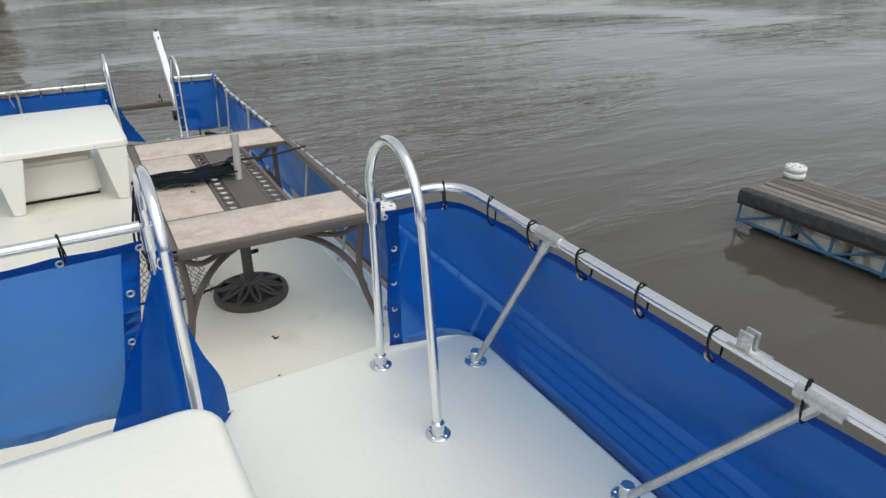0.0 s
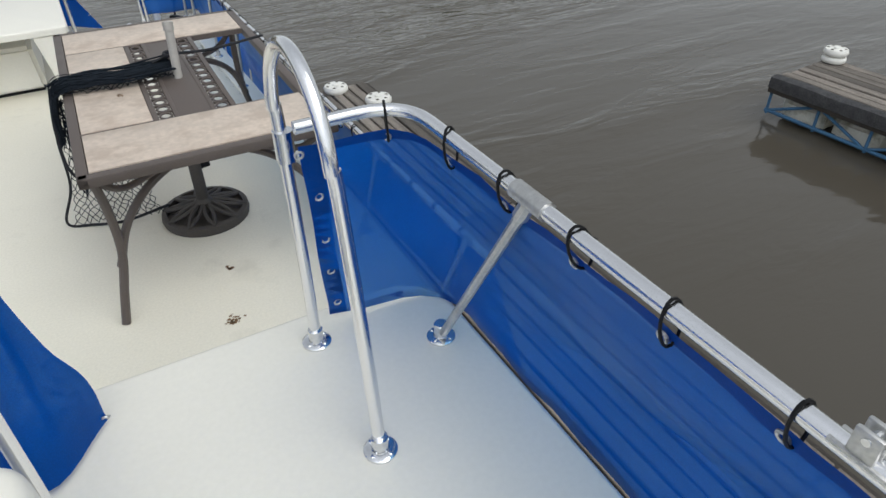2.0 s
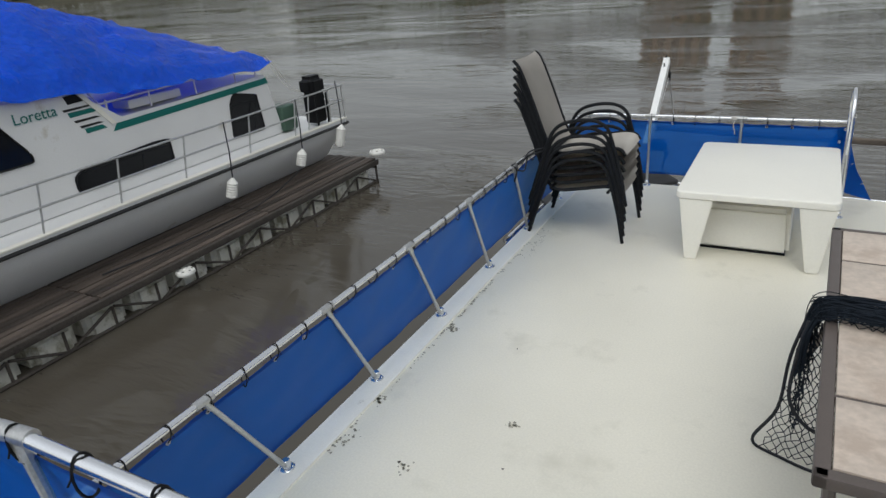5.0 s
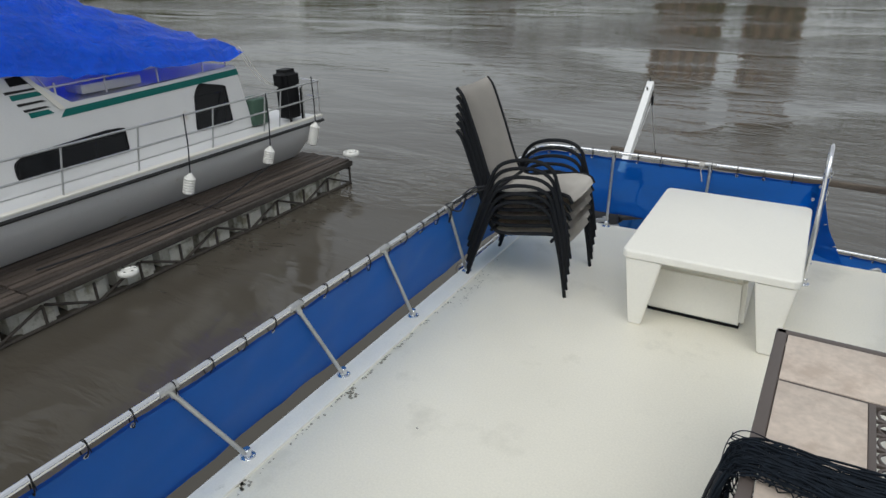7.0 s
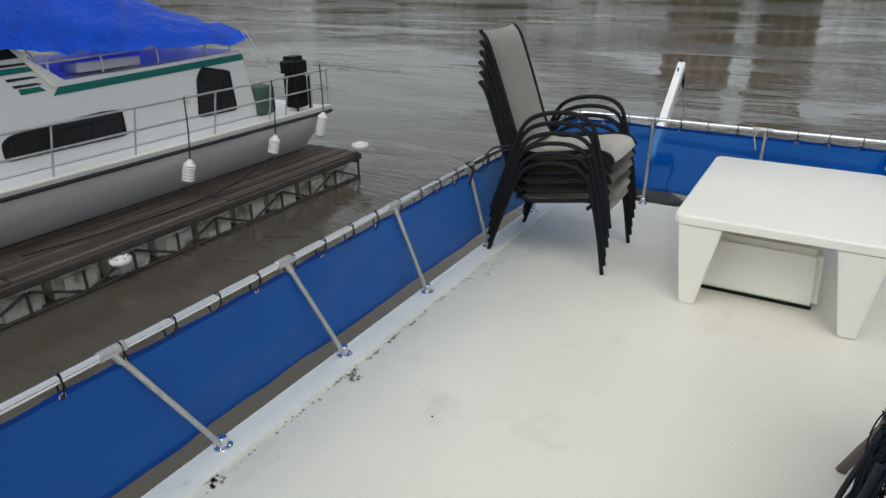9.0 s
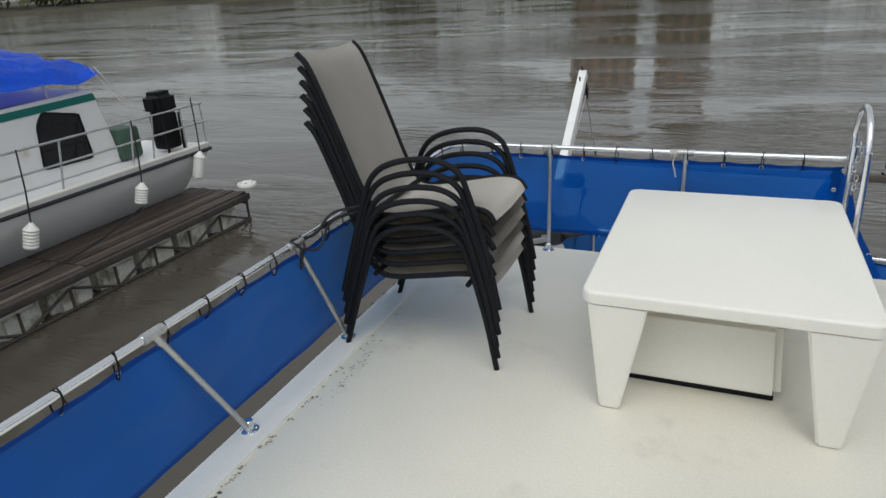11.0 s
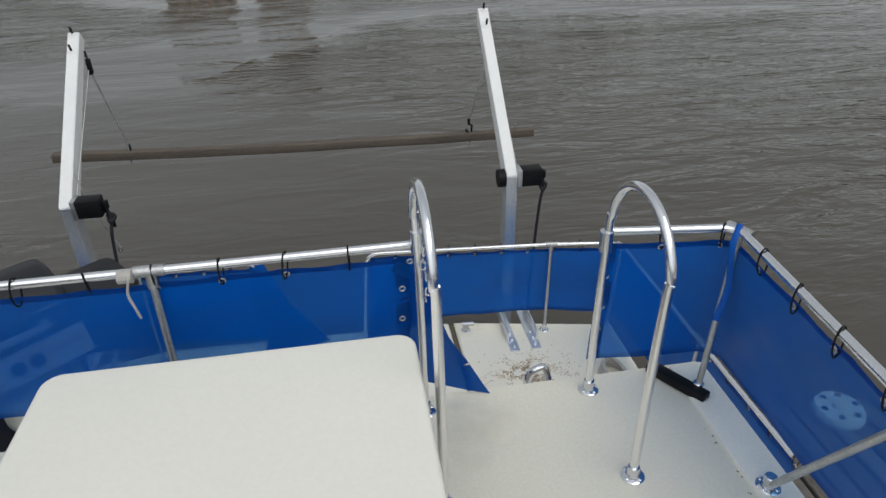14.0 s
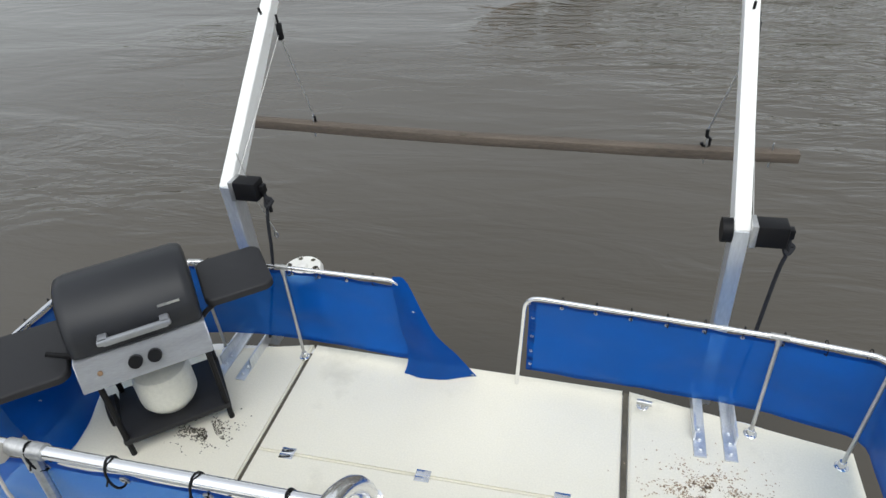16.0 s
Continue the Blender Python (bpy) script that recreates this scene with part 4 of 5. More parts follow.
for q in ((0, 1, 2, 3), (4, 7, 6, 5), (0, 4, 5, 1), (3, 2, 6, 7), (0, 3, 7, 4), (1, 5, 6, 2)):
    bm.faces.new([pv[k] for k in q])
bmesh.ops.bevel(bm, geom=bm.edges[:], offset=0.004, segments=2, affect="EDGES")
panel = part("control_panel", bm, STEELP, o, "brushed metal control panel")
for x in (-0.045, 0.045):
    part("knob", tube([(x, -0.322, 0.708), (x, -0.358, 0.725)], 0.033, 14), BLACK, panel)
part("igniter", tube([(-0.21, -0.322, 0.705), (-0.21, -0.338, 0.712)], 0.012, 10), RUST, panel, "red igniter button")
for x0, x1, t in ((-0.80, -0.34, -0.09), (0.34, 0.70, 0.0)):
    bm = slab_round(x0, x1, -0.21 + t, 0.20, 0.79 + t, 0.83 + t, 0.06, 0.014)
    sh = part("side_shelf", bm, SHELF, o, "dark plastic side shelf")
    s = 1 if x0 > 0 else -1
    part("shelf_bracket", tube(smooth_line([(s * 0.27, -0.19, 0.6), (s * 0.30, -0.2, 0.74), (s * 0.42, -0.16, 0.795)], 4), 0.014, 7), BLACK, sh)
o2 = thing("propane_tank", "off-white steel propane tank on the grill tray", "propane tank", (-1.19, 10.27, SZ + 0.1435))
part("body", lathe([(0.10, 0.0), (0.105, 0.02), (0.13, 0.035), (0.15, 0.07), (0.153, 0.10), (0.153, 0.23), (0.14, 0.275), (0.10, 0.30), (0.03, 0.315)], 28), TANK, o2)
part("collar", tube([(0.085 * math.cos(a), 0.085 * math.sin(a), 0.37) for a in np.linspace(0.6, 5.6, 18)], 0.012, 8), TANK, o2)
part("collar_strut", tube([(-0.085, 0, 0.29), (-0.085, 0, 0.37)], 0.02, 8), TANK, o2)
part("valve", tube([(0, 0, 0.31), (0, 0, 0.365)], 0.018, 10), ALUD, o2)
o2.scale = (1.16, 1.16, 1.10)
part("hose", tube(smooth_line([(0, 0, 0.36), (0.06, -0.04, 0.40), (0.0, -0.08, 0.45), (-0.05, 0.0, 0.48)], 5), 0.008, 7), BLACK, o2)


# ---- dirt and paint chips on the deck ----
def blotch(name, label, x, y, z, r, n, seed, m=DIRT_SHADE, size=(0.003, 0.011), sy=1.0):
    q = random.Random(seed)
    bm = bmesh.new()
    for _ in range(n):
        a, d = q.uniform(0, 6.28), r * min(1.6, abs(q.gauss(0, 0.45)) + 0.35 * q.random())
        c = Vector((d * math.cos(a), sy * d * math.sin(a), 0.0022))
        if n > 100 and noise.noise(c * 11 + Vector((seed, 0, 0))) < -0.08:
            continue
        s = q.uniform(*size)
        k = q.randint(5, 7)
        vs = [bm.verts.new(c + Vector((s * q.uniform(0.5, 1.2) * math.cos(i * 6.283 / k), s * q.uniform(0.5, 1.2) * math.sin(i * 6.283 / k), 0))) for i in range(k)]
        bm.faces.new(vs)
    ob = obj(name, bm, m, smooth=0)
    ob.location = (x, y, z)
    return tagged(ob, label, "stain", kind="stuff")


blotch("paint_chips", "brown paint chips on the deck", 1.472, 3.865, 0.0, 0.05, 30, 1, RUST)
blotch("paint_chips", "brown paint chips on the deck", 1.55, 4.25, 0.0, 0.025, 8, 2, RUST)
blotch("mildew_spots", "dark mildew spots by the deck edge", -0.88, 4.68, 0.0, 0.05, 30, 3, sy=1, m=MILD)
blotch("mildew_spots", "dark mildew spots by the deck edge", -0.835, 5.47, 0.0, 0.05, 24, 4, m=MILD)
blotch("mildew_spots", "dark mildew spots by the deck edge", -0.86, 4.36, 0.0, 0.07, 34, 5, sy=2.0, m=MILD)
blotch("mildew_spots", "dark mildew spots by the deck edge", 2.15, 7.4, 0.0, 0.03, 60, 6, size=(0.002, 0.006), sy=7, m=MILD)
blotch("mildew_spots", "dark mildew spots by the deck edge", -0.80, 6.9, 0.0, 0.05, 60, 7, size=(0.002, 0.006), sy=7, m=MILD)
blotch("deck_speck", "small dark speck on the deck", -0.06, 4.46, 0.0, 0.003, 3, 8, BLACK, size=(0.005, 0.008))
blotch("mildew_spots", "grey mildew print on the deck", -0.48, 4.29, 0.0, 0.04, 16, 15, m=MILD)
blotch("mildew_spots", "grey mildew print on the deck", -0.14, 4.75, 0.0, 0.04, 14, 16, m=MILD)
blotch("mildew_spots", "grey mildew line along the deck edge", -0.865, 5.9, 0.0, 0.018, 260, 21, m=MILD, size=(0.003, 0.009), sy=75)
blotch("mildew_spots", "grey mildew line along the deck edge", 2.185, 7.3, 0.0, 0.015, 200, 22, m=MILD, size=(0.002, 0.007), sy=60)
blotch("tile_chip", "dark chip in the table tile", 1.33, 4.80, TH, 0.022, 12, 31, RUST, size=(0.004, 0.010))
blotch("deck_speck", "small dark speck on the deck", -0.37, 5.40, 0.0, 0.003, 2, 17, BLACK, size=(0.003, 0.005))
blotch("rust_stain", "brown rust stain on the stern deck", 2.15, 10.25, SZ, 0.36, 2600, 9, STAIN, size=(0.002, 0.007), sy=0.75)
blotch("rust_stain", "brown rust stain on the stern deck", 2.2, 10.3, SZ + 0.001, 0.24, 320, 19, RUST, size=(0.001, 0.0035), sy=0.7)
blotch("mildew_spots", "dark grease spots below the grill", -0.95, 10.18, SZ, 0.22, 900, 10, DIRT_SHADE, size=(0.002, 0.008), sy=0.7)

# ---- loose canvas flaps ----
def flap(label, grid, eyelets=()):
    """Loose cloth through a coarse grid of corners, smoothed both ways."""
    rows = [smooth_line(r, 6) for r in grid]
    cols = [smooth_line(c, 5) for c in zip(*rows)]
    G = [list(r) for r in zip(*cols)]
    org = G[0][0].copy()
    o = thing("canvas_flap", label, "canvas flap", org)
    for r in G:
        for p in r:
            p += Vector((noise.noise(p * 7), noise.noise(p * 7 + Vector((9, 0, 0))), 0)) * 0.012
    part("cloth", sheet([[p - org for p in r] for r in G], 0.002), BLUEF, o)
    flange_mesh()
    for p in eyelets:
        put("grommet", store["gr"], o, Matrix.Translation(Vector(p) - org) @ pose(0, 0, 0, 40, 0, 0))
    return o


flap("loose blue canvas end hanging at the flybridge gate",
     [[(0.92, 2.81, 1.34), (0.93, 2.81, 1.32), (0.945, 2.80, 1.29)],
      [(0.86, 2.84, 1.12), (0.91, 2.75, 1.08), (0.975, 2.77, 1.06)],
      [(0.78, 2.84, 0.93), (0.90, 2.68, 0.91), (1.02, 2.76, 0.90)],
      [(0.70, 2.76, 0.775), (0.90, 2.62, 0.775), (1.04, 2.76, 0.775)]], [(1.03, 2.75, 0.785)])
flap("loose blue canvas end hanging at the stern ladder gate",
     [[(1.20, 8.52, 0.60), (1.24, 8.53, 0.58), (1.27, 8.53, 0.54)],
      [(1.10, 8.60, 0.34), (1.26, 8.56, 0.30), (1.36, 8.52, 0.28)],
      [(1.05, 8.60, 0.10), (1.28, 8.56, 0.05), (1.50, 8.50, 0.015)]], [(1.33, 8.53, 0.30), (1.42, 8.52, 0.14)])
flap("loose blue canvas end drooping onto the stern deck",
     [[(0.20, 10.90, -0.76), (0.26, 10.90, -0.76), (0.30, 10.90, -0.80)],
      [(0.22, 10.88, -1.10), (0.36, 10.84, -1.10), (0.44, 10.86, -1.12)],
      [(0.24, 10.90, -1.40), (0.44, 10.86, -1.38), (0.60, 10.92, -1.42)],
      [(0.20, 10.88, -1.585), (0.40, 10.86, -1.585), (0.70, 10.94, -1.585)]], [(0.67, 10.93, -1.57), (0.33, 10.86, -1.0)])

flap("loose blue canvas end lying beside the grill",
     [[(-1.95, 10.30, -0.95), (-1.94, 10.05, -0.95), (-1.93, 9.75, -0.95)],
      [(-1.88, 10.32, -1.28), (-1.86, 10.05, -1.28), (-1.86, 9.75, -1.28)],
      [(-1.86, 10.34, -1.585), (-1.73, 9.98, -1.585), (-1.74, 9.70, -1.585)]], [(-1.76, 10.0, -1.57), (-1.87, 9.95, -1.25)])

# ---- fittings on the rails ----
o = thing("rail_bracket", "cast steel hinge bracket clamped on the flybridge rail", "bracket", (1.795, 1.67, RZ))
o.scale = (0.72, 0.72, 0.72)
bm = box(-0.022, 0.022, -0.055, 0.055, 0.012, 0.02, bevel=0.002)
for s in (-0.014, 0.014):
    add_box(bm, s - 0.005, s + 0.005, -0.012, 0.03, 0.018, 0.07, bevel=0.004)
part("clamp", bm, ALUD, o)
part("pin", tube([(-0.022, 0.008, 0.055), (0.022, 0.008, 0.055)], 0.007, 8), CHROME, o)
o = thing("rail_rope", "loose frayed cord tied to the stern rail", "cord", (0.40, 8.50, DZ))
part("cord", tube(smooth_line([(0, 0, 0.02), (0.012, -0.02, 0.0), (0.0, -0.02, -0.05), (0.012, -0.03, -0.09), (0.02, -0.03, -0.13)], 5), 0.004, 6), PVC, o)
part("wrap", tube([(-0.02, 0, 0), (0.02, 0, 0)], 0.021, 10), PVC, o)
o = thing("corner_strap", "dark blue strap tied at the rail corner", "strap", (2.27, 8.40, DZ))
part("strap", tube(smooth_line([(0, 0, 0.025), (-0.03, -0.03, -0.04), (-0.02, -0.04, -0.18), (-0.05, -0.06, -0.30)], 5), 0.010, 6, flat=0.4), HEM, o)
o = thing("black_bracket", "black plastic block at the deck corner", "block", (2.19, 8.42, 0))
o.rotation_euler = (0, 0, radians(-58))
part("block", box(-0.13, 0.11, -0.025, 0.025, 0.0, 0.036, bevel=0.008), BLACK, o)
o = thing("mooring_rope", "coiled grey mooring rope on the stern deck", "rope", (2.72, 10.10, SZ))
bm = bmesh.new()
for k in range(4):
    add_tube(bm, [(0.09 * math.cos(a) * (1 - 0.08 * k), 0.15 * math.sin(a), 0.02 + 0.024 * k + 0.006 * math.sin(3 * a + k)) for a in np.linspace(0, 6.28, 21)[:-1]], 0.014, 7, closed=True)
part("coil", bm, PVC, o)
o = thing("ladder_handle", "chrome ladder handle at the stern edge", "handle", (1.68, 8.62, -0.20))
part("tube", tube(smooth_line([(0, 0.0, -0.4), (0, 0.03, 0.06), (0.04, 0.03, 0.16), (0.09, 0.03, 0.10), (0.10, 0.03, -0.4)], 6), 0.014, 10), CHROME, o)


# ---- floating docks ----
def wheel_bumper(x, y, z, r, stack, tilt=0):
    o = thing("dock_bumper", "round white vinyl dock bumper wheel on the dock corner", "bumper", (x, y, z))
    o.rotation_euler = (radians(tilt), 0, 0)
    for k in range(stack):
        h = k * r * 0.62
        bm = lathe([(r * 0.55, h), (r * 0.9, h + r * 0.04), (r, h + r * 0.2), (r, h + r * 0.38), (r * 0.9, h + r * 0.54), (r * 0.5, h + r * 0.58), (r * 0.22, h + r * 0.52)], 22)
        part("wheel", bm, BUMPER, o)
    h = (stack - 1) * r * 0.62
    # flat dark discs put the holes' shade into colour; nothing is cut in
    for k in range(6):
        a = k * math.pi / 3
        part("recess_shade", lathe([(r * 0.13, h + r * 0.585), (r * 0.10, h + r * 0.60)], 8, at=(r * 0.68 * math.cos(a), r * 0.68 * math.sin(a), 0)), DIRT_SHADE, o, "dark disc standing for a shaded recess hole")
    part("cap", lathe([(r * 0.28, h + r * 0.5), (r * 0.26, h + r * 0.66), (r * 0.12, h + r * 0.74)], 14), BUMPER, o)
    return o


def dock(label, x0, x1, y0, y1, z, planks, side, blue, seams, curl, wood=None, edge=-0.21):
    """Timber float dock; side: which long edge faces us."""
    o = thing("floating_dock", label, "dock", ((x0 + x1) / 2, y1, z))
    org = Vector(o.location)
    q = random.Random(planks)
    cuts = [y1] + list(seams) + [y0]
    w = (x1 - x0) / planks
    for a, b in zip(cuts, cuts[1:]):
        for k in range(planks):
            xa = x0 + k * w
            dz, e = q.uniform(-0.008, 0.006), q.uniform(-0.03, 0.03)
            bm = box(xa + 0.013 - org.x, xa + w - 0.013 - org.x, b + 0.012 - org.y, a - 0.012 + (e if a == y1 else 0) - org.y, -0.045 + dz, dz, bevel=0.006, seg=1)
            part("plank", bm, wood or WOOD, o)
    xe = x1 if side > 0 else x0
    bm = box(xe - 0.05 - org.x, xe + 0.05 - org.x, y0 - org.y, y1 - org.y, edge, -0.03, bevel=0.01)
    add_box(bm, x0 - org.x, x1 - org.x, y1 - 0.06 - org.y, y1 - 0.005 - org.y, -0.21, -0.05, bevel=0.01)
    part("stringer", bm, WOODD, o, "dark edge timber, shade under the dock in its colour")
    xo = x0 if side > 0 else x1
    part("stringer", box(xo - 0.05 - org.x, xo + 0.05 - org.x, y0 - org.y, y1 - org.y, -0.21, -0.05, bevel=0.01), WOODD, o)
    bm = bmesh.new()
    fx = xe - side * 0.02 - org.x
    for zz in (-0.48,):
        add_tube(bm, [(fx, y0 - org.y, zz), (fx, y1 - org.y, zz)], 0.025, 6)
    y, k = y1, 0
    while y > y0 + 0.7:
        add_tube(bm, [(fx, y - 0.03 - org.y, -0.2 if k % 2 else -0.48), (fx, y - 0.7 - org.y, -0.48 if k % 2 else -0.2)], 0.02, 6)
        add_tube(bm, [(fx, y - 0.03 - org.y, -0.2), (fx, y - 0.03 - org.y, -0.52)], 0.022, 6)
        y -= 0.7
        k += 1
    part("truss", bm, BLUEP if blue else WOODD, o, "faded blue steel truss" if blue else "dark truss, shade under the dock in its colour")
    y = y1 - 0.15
    while y > y0 + 1:
        ln = 0.62
        bm = box(fx - side * 0.40 - 0.33, fx - side * 0.40 + 0.33, y - ln - org.y, y - org.y, -0.62, edge - 0.01)
        bmesh.ops.bevel(bm, geom=bm.edges[:], offset=0.10, segments=3, affect="EDGES")
        part("float", bm, FLOAT, o, "stained white plastic float")
        y -= 0.74
    if curl:
        # ragged grey edge carpet
        rows = []
        ys = np.linspace(y1, y0, 140)
        for j, (dx, dz) in enumerate(((0.10, 0.012), (0.02, 0.02), (-0.045, 0.0), (-0.062, -0.07), (-0.060, -0.15))):
            rows.append([Vector((xe - side * dx - org.x, yy - org.y, dz + 0.03 * noise.noise(Vector((yy * 2.3, j, 0))) * (1.6 if j == 4 else 0.5))) for yy in ys])
        part("edge_carpet", sheet(rows, 0.012), CARPET, o, "ragged grey edge carpet")
    return o


CARPET = mat("grey_fuzzy_carpet", (0.12, 0.12, 0.125), 0.95, vary=0.4, scale=9, fine=60, bump=0.8, dist=0.01)
dock("weathered grey timber float dock with blue truss", 9.25, 10.52, -9.0, 6.79, -1.42, 8, -1, True, (3.0, 0.2, -4.0), True).rotation_euler = (0, 0, radians(2.5))
dock("weathered timber float dock beside the white boat", -7.95, -6.72, -4.0, 13.25, -1.5, 10, 1, False, (10.0, 6.8, 3.5, 0.0), False, WOODB, -0.13)
dock("weathered timber finger dock alongside the houseboat", 3.10, 4.52, -6.0, 9.6, -1.5, 10, 1, False, (6.0, 2.5, -1.5), False)
wheel_bumper(4.38, 8.83, -1.5, 0.17, 1)
wheel_bumper(4.05, 9.45, -1.50, 0.16, 1)
o = wheel_bumper(-0.98, 11.85, -1.60, 0.17, 1)
part("piling", tube([(0, 0, -0.75), (0, 0, 0.02)], 0.09, 14), WOODD, o, "dark timber piling")
wheel_bumper(10.40, 6.70, -1.42, 0.16, 2)
wheel_bumper(-6.62, 13.16, -1.40, 0.16, 1)
wheel_bumper(-6.62, 8.05, -1.74, 0.14, 1)
o = thing("dock_cleat_rope", "black mooring line lying on the dock", "rope", (-7.3, 9.6, -1.49))
part("rope", tube(smooth_line([(0.1, 1.9, 0.25), (0.2, 0.9, 0.06), (0.25, 0.0, 0.016), (0.2, -1.2, 0.016), (0.1, -2.4, 0.05)], 6), 0.012, 6), ROPE, o)

# ---- neighbouring houseboat ----
o = thing("houseboat", "white houseboat with teal stripe under a blue tarpaulin", "boat", (-7.27, 13.18, -0.68))
HX0, HY0, HZ0 = -7.27, 13.18, -0.68


def L(x, u, z):
    """Place from x across, u forward of the stern and height."""
    return Vector((x - HX0, -u, z - HZ0))


bm = bmesh.new()
secs = []
for u, k, zt in ((0.0, 0.96, 0.0), (0.02, 1.0, 0.0), (4, 1.0, 0.0), (9, 1.0, 0.03), (12, 0.75, 0.1), (14, 0.15, 0.2)):
    prof = [(0.0, -0.68), (-0.02, -0.80), (-0.10, -1.0), (-0.42, -1.38), (-0.62, -1.55), (-0.7, -2.3)]
    full = [(-1.95 + (x + 1.95) * k, z + zt) for x, z in prof] + [(-1.95 - (x + 1.95) * k, z + zt) for x, z in prof[::-1]]
    secs.append([bm.verts.new(L(HX0 + x, u - (0.0 if z > -1 else -0.25 if u < 0.1 else 0), z)) for x, z in full])
for A, B in zip(secs, secs[1:]):
    for k in range(len(A)):
        bm.faces.new((A[k], A[(k + 1) % len(A)], B[(k + 1) % len(B)], B[k]))
bm.faces.new(secs[0][::-1])
bm.faces.new(secs[-1])
part("hull", bm, HULL, o)
bm = tube([L(HX0 + 0.012, 0.0, -0.76), L(HX0 + 0.012, 9, -0.73), L(HX0 - 0.45, 12, -0.66)], 0.028, 8)
add_tube(bm, [L(HX0 + 0.01, 0.0, -0.76), L(HX0 - 3.9, 0.0, -0.76)], 0.028, 8)
part("rub_rail", bm, RUB, o, "black rubbing strake")
bm = box(-0.10, 0.004, -11, -0.004, -0.005, 0.03, bevel=0.01)
part("toe_rail", bm, GELW, o)
CX = -7.82
bm = bmesh.new()


def slab(bm, pts, x0, x1):
    A = [bm.verts.new(L(x0, u, z)) for u, z in pts]
    B = [bm.verts.new(L(x1, u, z)) for u, z in pts]
    bm.faces.new(A)
    bm.faces.new(B[::-1])
    for k in range(len(pts)):
        bm.faces.new((A[k], A[(k + 1) % len(pts)], B[(k + 1) % len(pts)], B[k]))
    return bm


slab(bm, [(1.27, -0.68), (1.53, 0.46), (4.62, 0.36), (5.24, 0.92), (9.0, 0.94), (10.5, -0.68)], CX, CX - 2.8)
bmesh.ops.bevel(bm, geom=bm.edges[:], offset=0.03, segments=2, affect="EDGES")
part("cabin", bm, HULL, o)
part("stripe", slab(bmesh.new(), [(1.545, 0.40), (1.50, 0.30), (4.80, 0.22), (4.72, 0.32)], CX + 0.006, CX - 0.03), GREEN, o, "teal stripe")
for k, m in enumerate((GREEN, RUB, RUB, GREEN, RUB)):
    z = 0.30 + 0.085 * k
    part("stripe", slab(bmesh.new(), [(4.86 + 0.03 * k + 0.02, z), (5.2 + 0.06 * k, z - 0.01), (5.22 + 0.06 * k, z + (0.06 if m is GREEN else 0.025)), (4.90 + 0.03 * k + 0.05, z + (0.06 if m is GREEN else 0.025))], CX + 0.006, CX - 0.02), m, o)
part("emblem", slab(bmesh.new(), [(5.08, 0.73), (5.36, 0.72), (5.40, 0.83), (5.14, 0.85)], CX + 0.008, CX - 0.02), BLACK, o, "dark maker's emblem plate")
part("fin", slab(bmesh.new(), [(4.72, 0.33), (4.80, 0.33), (5.26, 0.90), (5.20, 0.92)], CX + 0.02, CX - 0.03), GELW, o)


def window(pts):
    w = part("window", slab(bmesh.new(), pts, CX + 0.008, CX - 0.03), GLASSD, o, "dark tinted window")
    ring = [L(CX + 0.008, u, z) for u, z in pts]
    part("black_strip", tube(fillet(ring + ring[:2], 0.06, 3)[3:], 0.014, 6), BLACK, w)


window([(1.79, -0.48), (1.86, 0.16), (2.40, 0.28), (2.52, 0.12), (2.58, -0.46)])
window([(3.90, -0.47), (3.91, -0.12), (4.2, -0.10), (5.45, -0.17), (5.57, -0.24), (5.57, -0.46)])
window([(6.02, 0.12), (6.05, 0.24), (6.35, 0.68), (6.9, 0.80), (8.6, 0.80), (8.6, 0.12)])
# boat's name
cu = bpy.data.curves.new("name", "FONT")
cu.body, cu.size, cu.extrude, cu.align_x = "Loretta", 0.20, 0.002, "LEFT"
tmp = bpy.data.objects.new("name_text", cu)
scene.collection.objects.link(tmp)
dg = bpy.context.evaluated_depsgraph_get()
me = bpy.data.meshes.new_from_object(tmp.evaluated_get(dg))
bpy.data.objects.remove(tmp)
me.materials.clear()
me.materials.append(GREEN)
t = new("lettering", me)
t.parent = o
t.matrix_basis = Matrix.Translation(L(CX + 0.012, 6.14, 0.62)) @ Matrix(((0, 0, 1, 0), (1, 0, 0, 0), (0, 1, 0, 0), (0, 0, 0, 1)))
t["label"] = "dark teal painted boat name"
# side rail
for z in (-0.03, -0.33):
    part("side_rail", tube([L(HX0 - 0.06, -0.05, z + 0.01), L(HX0 - 0.06, 10.5, z)], 0.016, 8), ALUD, o)
    part("stern_rail", tube([L(HX0 - 0.06, -0.05, z + 0.01), L(HX0 - 1.0, -0.05, z + 0.01)], 0.016, 8), ALUD, o)
for u in (0.0, 0.45, 1.15, 1.55, 2.74, 4.15, 5.32, 6.47, 7.7, 9.0):
    part("stanchion", tube([L(HX0 - 0.06, u, -0.66), L(HX0 - 0.06, u - (0.12 if u > 1 else 0), -0.03)], 0.014, 8), ALUD, o)
